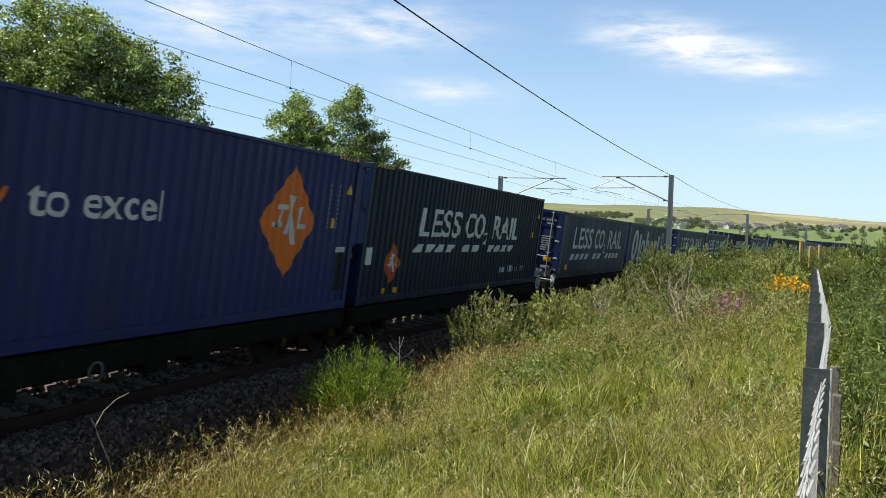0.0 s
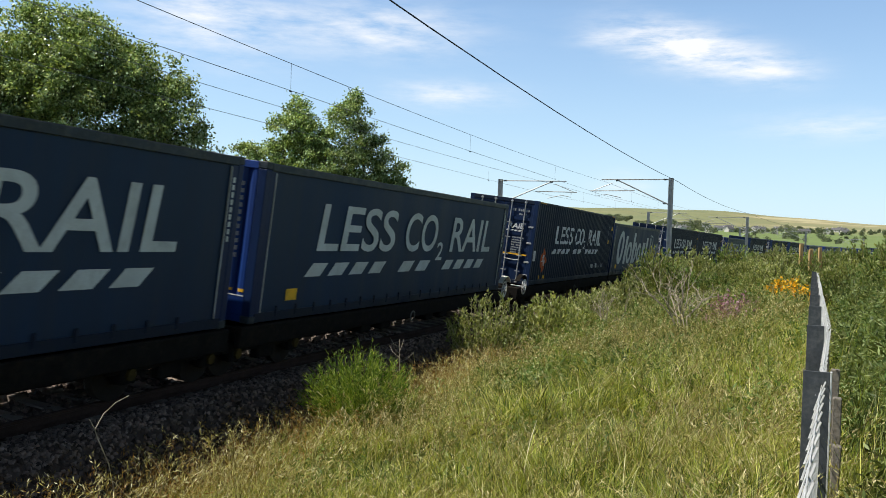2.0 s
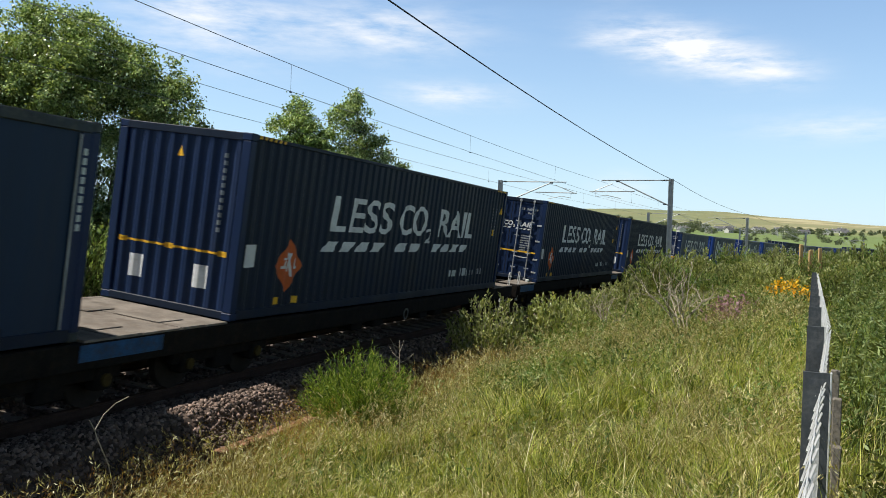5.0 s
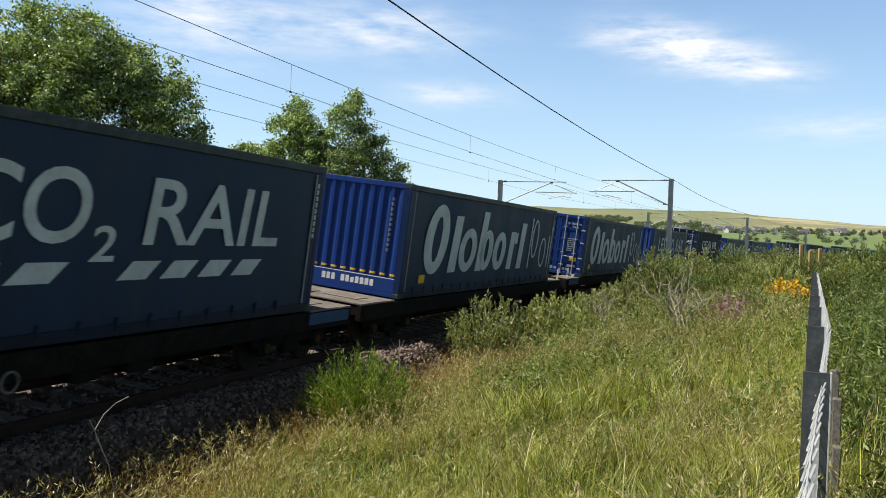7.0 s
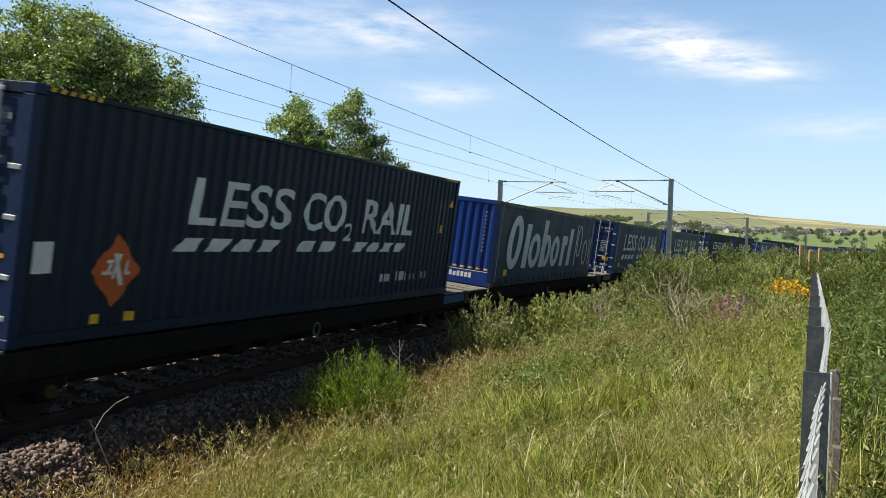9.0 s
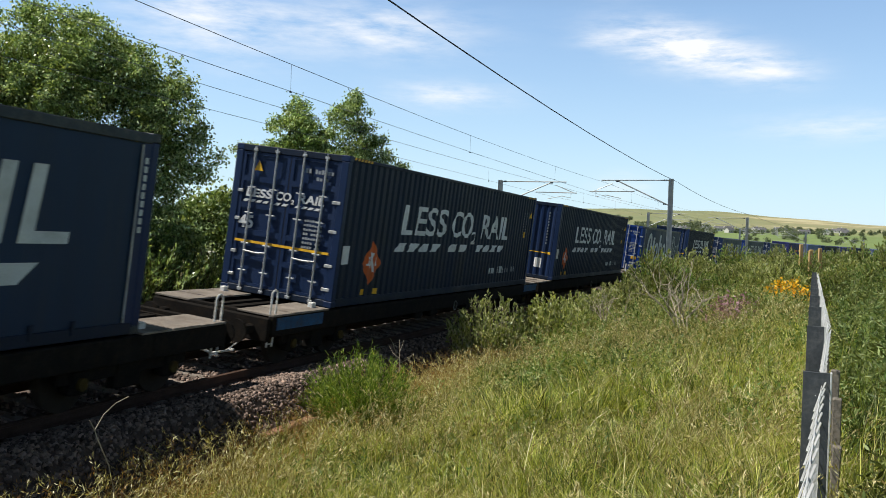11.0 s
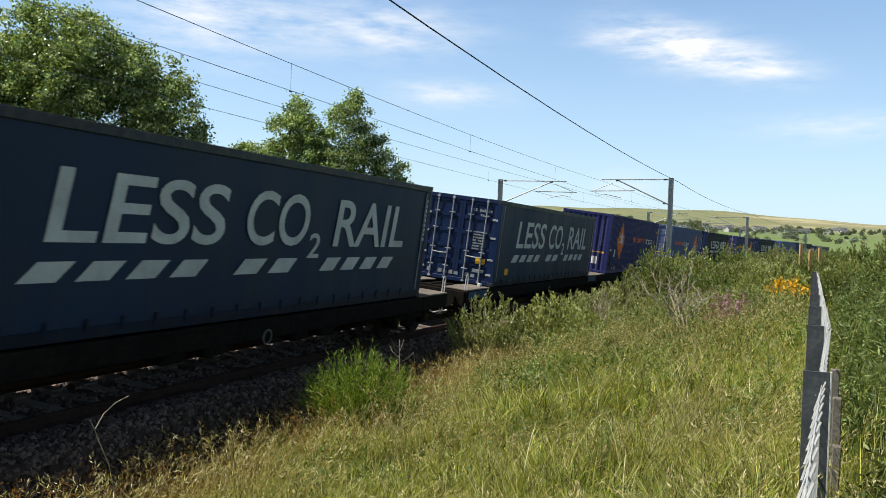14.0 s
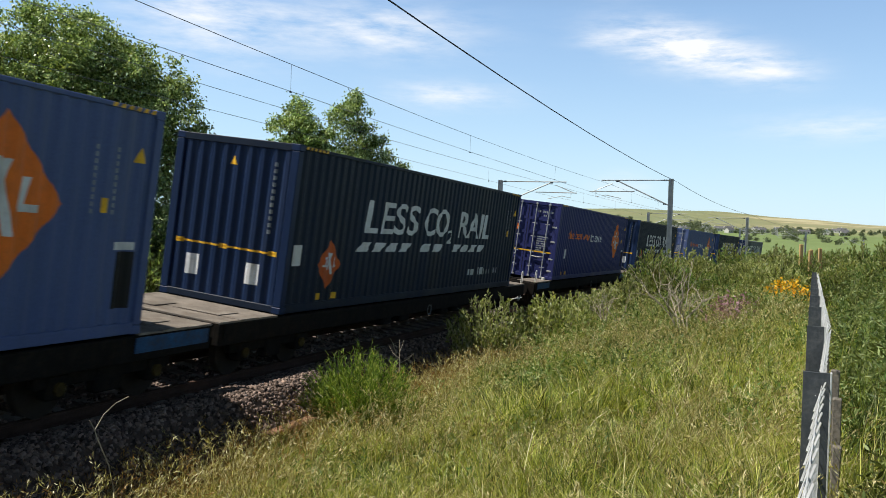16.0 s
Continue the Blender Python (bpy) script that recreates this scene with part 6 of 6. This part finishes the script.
def build_fence():
    fence = new("mesh_fence", None)
    tagged(fence, "steel mesh fence on flat dull grey posts", "fence")
    along_f = Vector((FENCE_SLOPE, 1, 0)).normalized()
    across = Vector((along_f.y, -along_f.x, 0))
    tops = []
    for i in range(17):
        y = 2.0 + 2.68 * i
        p = fence_at(y, None, 0.05)
        top = (1.59 if i < 2 else 1.615) - p.z
        bm = bmesh.new()
        # a flat channel post: web and two short flanges
        box(bm, -0.075, 0.060, -0.004, 0.004, -0.3, top, 0.002)
        box(bm, -0.075, -0.069, 0.004, 0.045, -0.3, top, 0.001)
        post = part("post", bm, POST_STEEL, fence)
        m = Matrix(((across.x, along_f.x, 0, p.x), (across.y, along_f.y, 0, p.y), (0, 0, 1, p.z), (0, 0, 0, 1)))
        post.matrix_basis = m
        flange = part("flange", boxes((0.060, 0.070, -0.006, 0.045, -0.3, top), bevel=0.002), FENCE_WIRE, post, "bright galvanised edge of the post")
        tops.append((p, top, m))
    for i in range(len(tops) - 1):
        (p0, t0, _), (p1, t1, _) = tops[i], tops[i + 1]
        bm = bmesh.new()
        pitch = 0.11 if i < 3 else 0.16
        h = min(t0, t1) - 0.06
        d = p1 - p0
        length = d.length
        rad = 0.0012 if i < 4 else 0.002
        def at(u, z):
            u = max(0.0, min(1.0, u))
            c = p0 + d * u
            return c + Vector((min(-0.122 + 0.0303 * c.y, 0.1), 0, z))
        k = -h
        while k < length:
            for sg in (1, -1):
                a, b = max(k, 0.0), min(k + h, length)
                if b - a > 0.02:
                    za, zb = (a - k, b - k) if sg > 0 else (h - (a - k), h - (b - k))
                    tube(bm, (at(a / length, za + 0.03), at(b / length, zb + 0.03)), rad, sides=4)
            k += pitch
        for z in (0.05, h * 0.5, h + 0.03):
            tube(bm, (at(0, z), at(1, z)), 0.0028, sides=4)
        coil = bmesh.new()
        turns = int(length / 0.25)
        for q in range(turns):
            # each strand leans towards the next post
            a, b = at(q / turns, h - 0.07), at((q + 0.9) / turns, h + 0.05)
            tube(coil, (a + Vector((-0.030, 0, 0)), (a + b) / 2 + Vector((-0.004, 0, 0.012)), b + Vector((0.022, 0, 0))), 0.0048, sides=5)
        part("top_strands", coil, FENCE_WIRE, fence, "bright slanting wire strands along the top edge")
        part("mesh_panel", bm, FENCE_WIRE, fence, "bright galvanised diamond wire mesh")
    # grey timber stakes and a rail leaning behind the fence
    for y, off, w, top, tip in ((5.6, 0.19, 0.055, 1.30, 0.0), (6.3, 0.176, 0.06, 1.39, 0.02), (7.2, 0.15, 0.05, 1.42, -0.02), (5.2, 0.17, 0.05, 1.08, 0.03)):
        p = fence_at(y, None, off)
        bm = boxes((-w / 2, w / 2, -0.04, 0.04, -0.2, top - p.z), bevel=0.006)
        st = part("stake", bm, OLD_WOOD, None)
        st.matrix_basis = Matrix.Translation(p) @ Matrix.Rotation(-0.42, 4, "Z") @ Matrix.Rotation(tip, 4, "Y")
        tagged(st, "weathered grey timber stake beside the fence", "stake", "stakes along the fence")
    for y, off, top in ((31.0, -0.45, 2.55), (32.5, -0.12, 2.35), (34.0, 0.25, 2.45), (36.0, -0.1, 2.4)):
        p = fence_at(y, None, off)
        bm = boxes((-0.06, 0.06, -0.05, 0.05, -0.2, top - p.z), bevel=0.01)
        st = part("stake", bm, NEW_WOOD, None)
        st.matrix_basis = Matrix.Translation(p)
        tagged(st, "tall pale new timber stake among the scrub", "stake", "stakes along the fence")


build_fence()


def build_far_fence():
    fence = new("post_and_wire_fence", None)
    tagged(fence, "old wooden post and wire fence beyond the line", "fence")
    base = part("post", boxes((-0.06, 0.06, -0.06, 0.06, -0.3, 1.15), bevel=0.01), OLD_WOOD, fence)
    pts = by_line(np.arange(0, 120, 3.0), np.full(40, -9.0))
    base.matrix_basis = Matrix.Translation(pts[0])
    for p in pts[1:]:
        again(base, "post", Matrix.Translation(p))
    for z in (0.35, 0.7, 1.05):
        bm = tube(bmesh.new(), [Vector(p) + Vector((0, 0, z)) for p in pts], 0.004, sides=4)
        part("wire", bm, GALV, fence)


build_far_fence()


def build_sheep(x, y, turn):
    ewe = new("sheep", None)
    ewe.matrix_basis = stand(ewe, x=x, y=y, turn=turn, sink=0.0)
    bm = bmesh.new()
    bmesh.ops.create_uvsphere(bm, u_segments=14, v_segments=9, radius=0.5)
    for v in bm.verts:
        n = 1 + 0.05 * noise.noise(v.co * 7)
        v.co = Vector((v.co.x * 1.05 * n, v.co.y * 0.55 * n, v.co.z * 0.58 * n + 0.62))
    part("fleece", bm, WOOL, ewe)
    bm = bmesh.new()
    tube(bm, ((0.45, 0, 0.66), (0.62, 0, 0.62), (0.78, 0, 0.48)), 0.12, 0.06, 8)
    for sg in (-1, 1):
        tube(bm, ((0.6, 0.07 * sg, 0.7), (0.6, 0.18 * sg, 0.67)), 0.035, 0.015, 5)
    part("head", bm, WOOL, ewe)
    for lx, ly in ((0.32, 0.15), (0.32, -0.15), (-0.32, 0.15), (-0.32, -0.15)):
        part("leg", tube(bmesh.new(), ((lx, ly, 0.45), (lx, ly, 0.0)), 0.045, 0.03, 6), WOOL, ewe)
    tagged(ewe, "cream woolly sheep grazing in the pasture", "sheep", "grazing sheep")


build_sheep(-20.0, 54.5, 2.9)
build_sheep(-25.5, 61.0, 0.4)
build_sheep(-16.8, 63.0, 1.8)

# ---------- distance: village, woods ----------


def far_place(az, r):
    x, y = r * math.sin(radians(az)), r * math.cos(radians(az))
    return x, y, float(ground_height(x, y))


def build_house(az, r, turn, w, d, h, pitch):
    x, y, z = far_place(az, r)
    home = new("house", None)
    home.matrix_basis = Matrix.Translation((x, y, z - 0.2)) @ Matrix.Rotation(turn, 4, "Z")
    bm = boxes((-w / 2, w / 2, -d / 2, d / 2, 0, h))
    for sg in (-1, 1):
        a, b, c = bm.verts.new((sg * w / 2, -d / 2, h)), bm.verts.new((sg * w / 2, d / 2, h)), bm.verts.new((sg * w / 2, 0, h + pitch))
        bm.faces.new((a, b, c))
    part("wall", bm, HOUSE_WALL, home)
    bm = bmesh.new()
    t = 0.3
    for sg in (-1, 1):
        v = [bm.verts.new(c) for c in ((-w / 2 - t, 0, h + pitch + 0.1), (w / 2 + t, 0, h + pitch + 0.1), (w / 2 + t, sg * (d / 2 + t), h - 0.15), (-w / 2 - t, sg * (d / 2 + t), h - 0.15), (-w / 2 - t, 0, h + pitch - 0.12), (w / 2 + t, 0, h + pitch - 0.12), (w / 2 + t, sg * (d / 2 + t), h - 0.37), (-w / 2 - t, sg * (d / 2 + t), h - 0.37))]
        for q in ((0, 1, 2, 3), (7, 6, 5, 4), (2, 6, 7, 3), (0, 3, 7, 4), (1, 5, 6, 2)):
            bm.faces.new([v[i] for i in q])
    roof = part("roof", bm, SLATE, home, "grey slate roof")
    part("chimney", boxes((w * 0.38, w * 0.46, -0.4, 0.4, h + pitch - 0.6, h + pitch + 1.1)), HOUSE_WALL, roof)
    for i in range(3):
        for sg in (-1, 1):
            xx = -w / 2 + w * (i + 0.5) / 3
            part("window", boxes((xx - 0.5, xx + 0.5, sg * d / 2 - 0.03, sg * d / 2 + 0.03, 1.0, 2.3)), GLASS, home)
    tagged(home, "distant white rendered cottage with slate roof", "house", "houses of the far village")


def build_distance():
    rng = random.Random(8)
    for i in range(30):
        az = rng.uniform(14.4, 25.0)
        r = rng.uniform(860, 1150) + (az - 19) * 8
        build_house(az, r, rng.uniform(0, 3.1), rng.uniform(7, 13), rng.uniform(5, 7), rng.uniform(2.4, 3.6), rng.uniform(1.8, 2.8))
    nrng = np.random.default_rng(71)
    pos = []
    def wood(az, r, size, n=70):
        x, y, z = far_place(az, r)
        d = nrng.normal(size=(n, 3))
        d /= np.linalg.norm(d, axis=1)[:, None]
        pos.append(np.array((x, y, z + size * 0.75)) + d * size * np.array((0.75, 0.75, 0.8)) * (0.6 + 0.45 * nrng.random((n, 1))))
    for _ in range(110):
        az = nrng.uniform(13.5, 27.5)
        wood(az, nrng.uniform(840, 1180) + (az - 19) * 8, nrng.uniform(1.6, 3.4), 40)
    for _ in range(60):
        wood(nrng.uniform(8.6, 12.2), nrng.uniform(1450, 1700), nrng.uniform(3, 5.5), 40)
    for _ in range(40):
        wood(nrng.uniform(12.2, 16.5), nrng.uniform(1050, 1350), nrng.uniform(3, 5.5), 50)
    for az, r, size in ((21.6, 640, 6.5), (21.9, 648, 5), (23.5, 700, 5), (14.1, 700, 7), (12.6, 760, 6), (28.5, 600, 6), (8.0, 800, 8), (5.0, 700, 8), (15.9, 1050, 7), (16.3, 1060, 8), (16.8, 1050, 6)):
        wood(az, r, size, 110)
    for _ in range(34):
        wood(nrng.uniform(19, 30), nrng.uniform(480, 760), nrng.uniform(0.9, 1.9), 30)
    for _ in range(120):
        wood(nrng.uniform(-60, 8), nrng.uniform(300, 1100), nrng.uniform(3, 7), 60)
    p = np.concatenate(pos)
    p = np.repeat(p, 6, axis=0) + nrng.normal(size=(6 * len(p), 3)) * 0.55
    r = np.hypot(p[:, 0], p[:, 1])
    v, q = leaves(nrng, p, 0.35 + r * 0.0006, 0.28 + r * 0.0005, 0.0)
    fast_mesh("distant_woods", v, q, WOOD_FAR, "distant hedgerow trees and woods round the village", "woods")


build_distance()


# ---------- what moves: the whole train rolls by along the bend ----------
def motions():
    # the train's running, a little uneven: seconds, metres ahead of an even pace
    lag = ((0, 1.8), (0.5, 1.93), (1, 0.83), (1.5, 1.06), (2, -0.3), (2.5, 0.1), (3, -0.84), (3.5, -0.55), (4, -0.75), (6.5, 0.44), (7, -0.51), (7.5, -0.04), (8, -1.02),
           (8.5, -0.56), (9, -1.2), (11.5, -0.07), (12, -0.65), (12.5, -0.16), (13, -0.64), (13.5, -0.02), (14, -0.72), (14.5, 0.03), (15, -0.02), (15.5, 0.86), (16, 0.79))
    times = [0.5 * i for i in range(33)]
    slip = np.interp(times, [a for a, _ in lag], [b for _, b in lag])
    for ob, s0, z in RIDING:
        walk(ob, [(t, track_pose(s0 - SPEED * t - GAIN * t * t / 2 + float(e), LONG, z)) for t, e in zip(times, slip)])


motions()
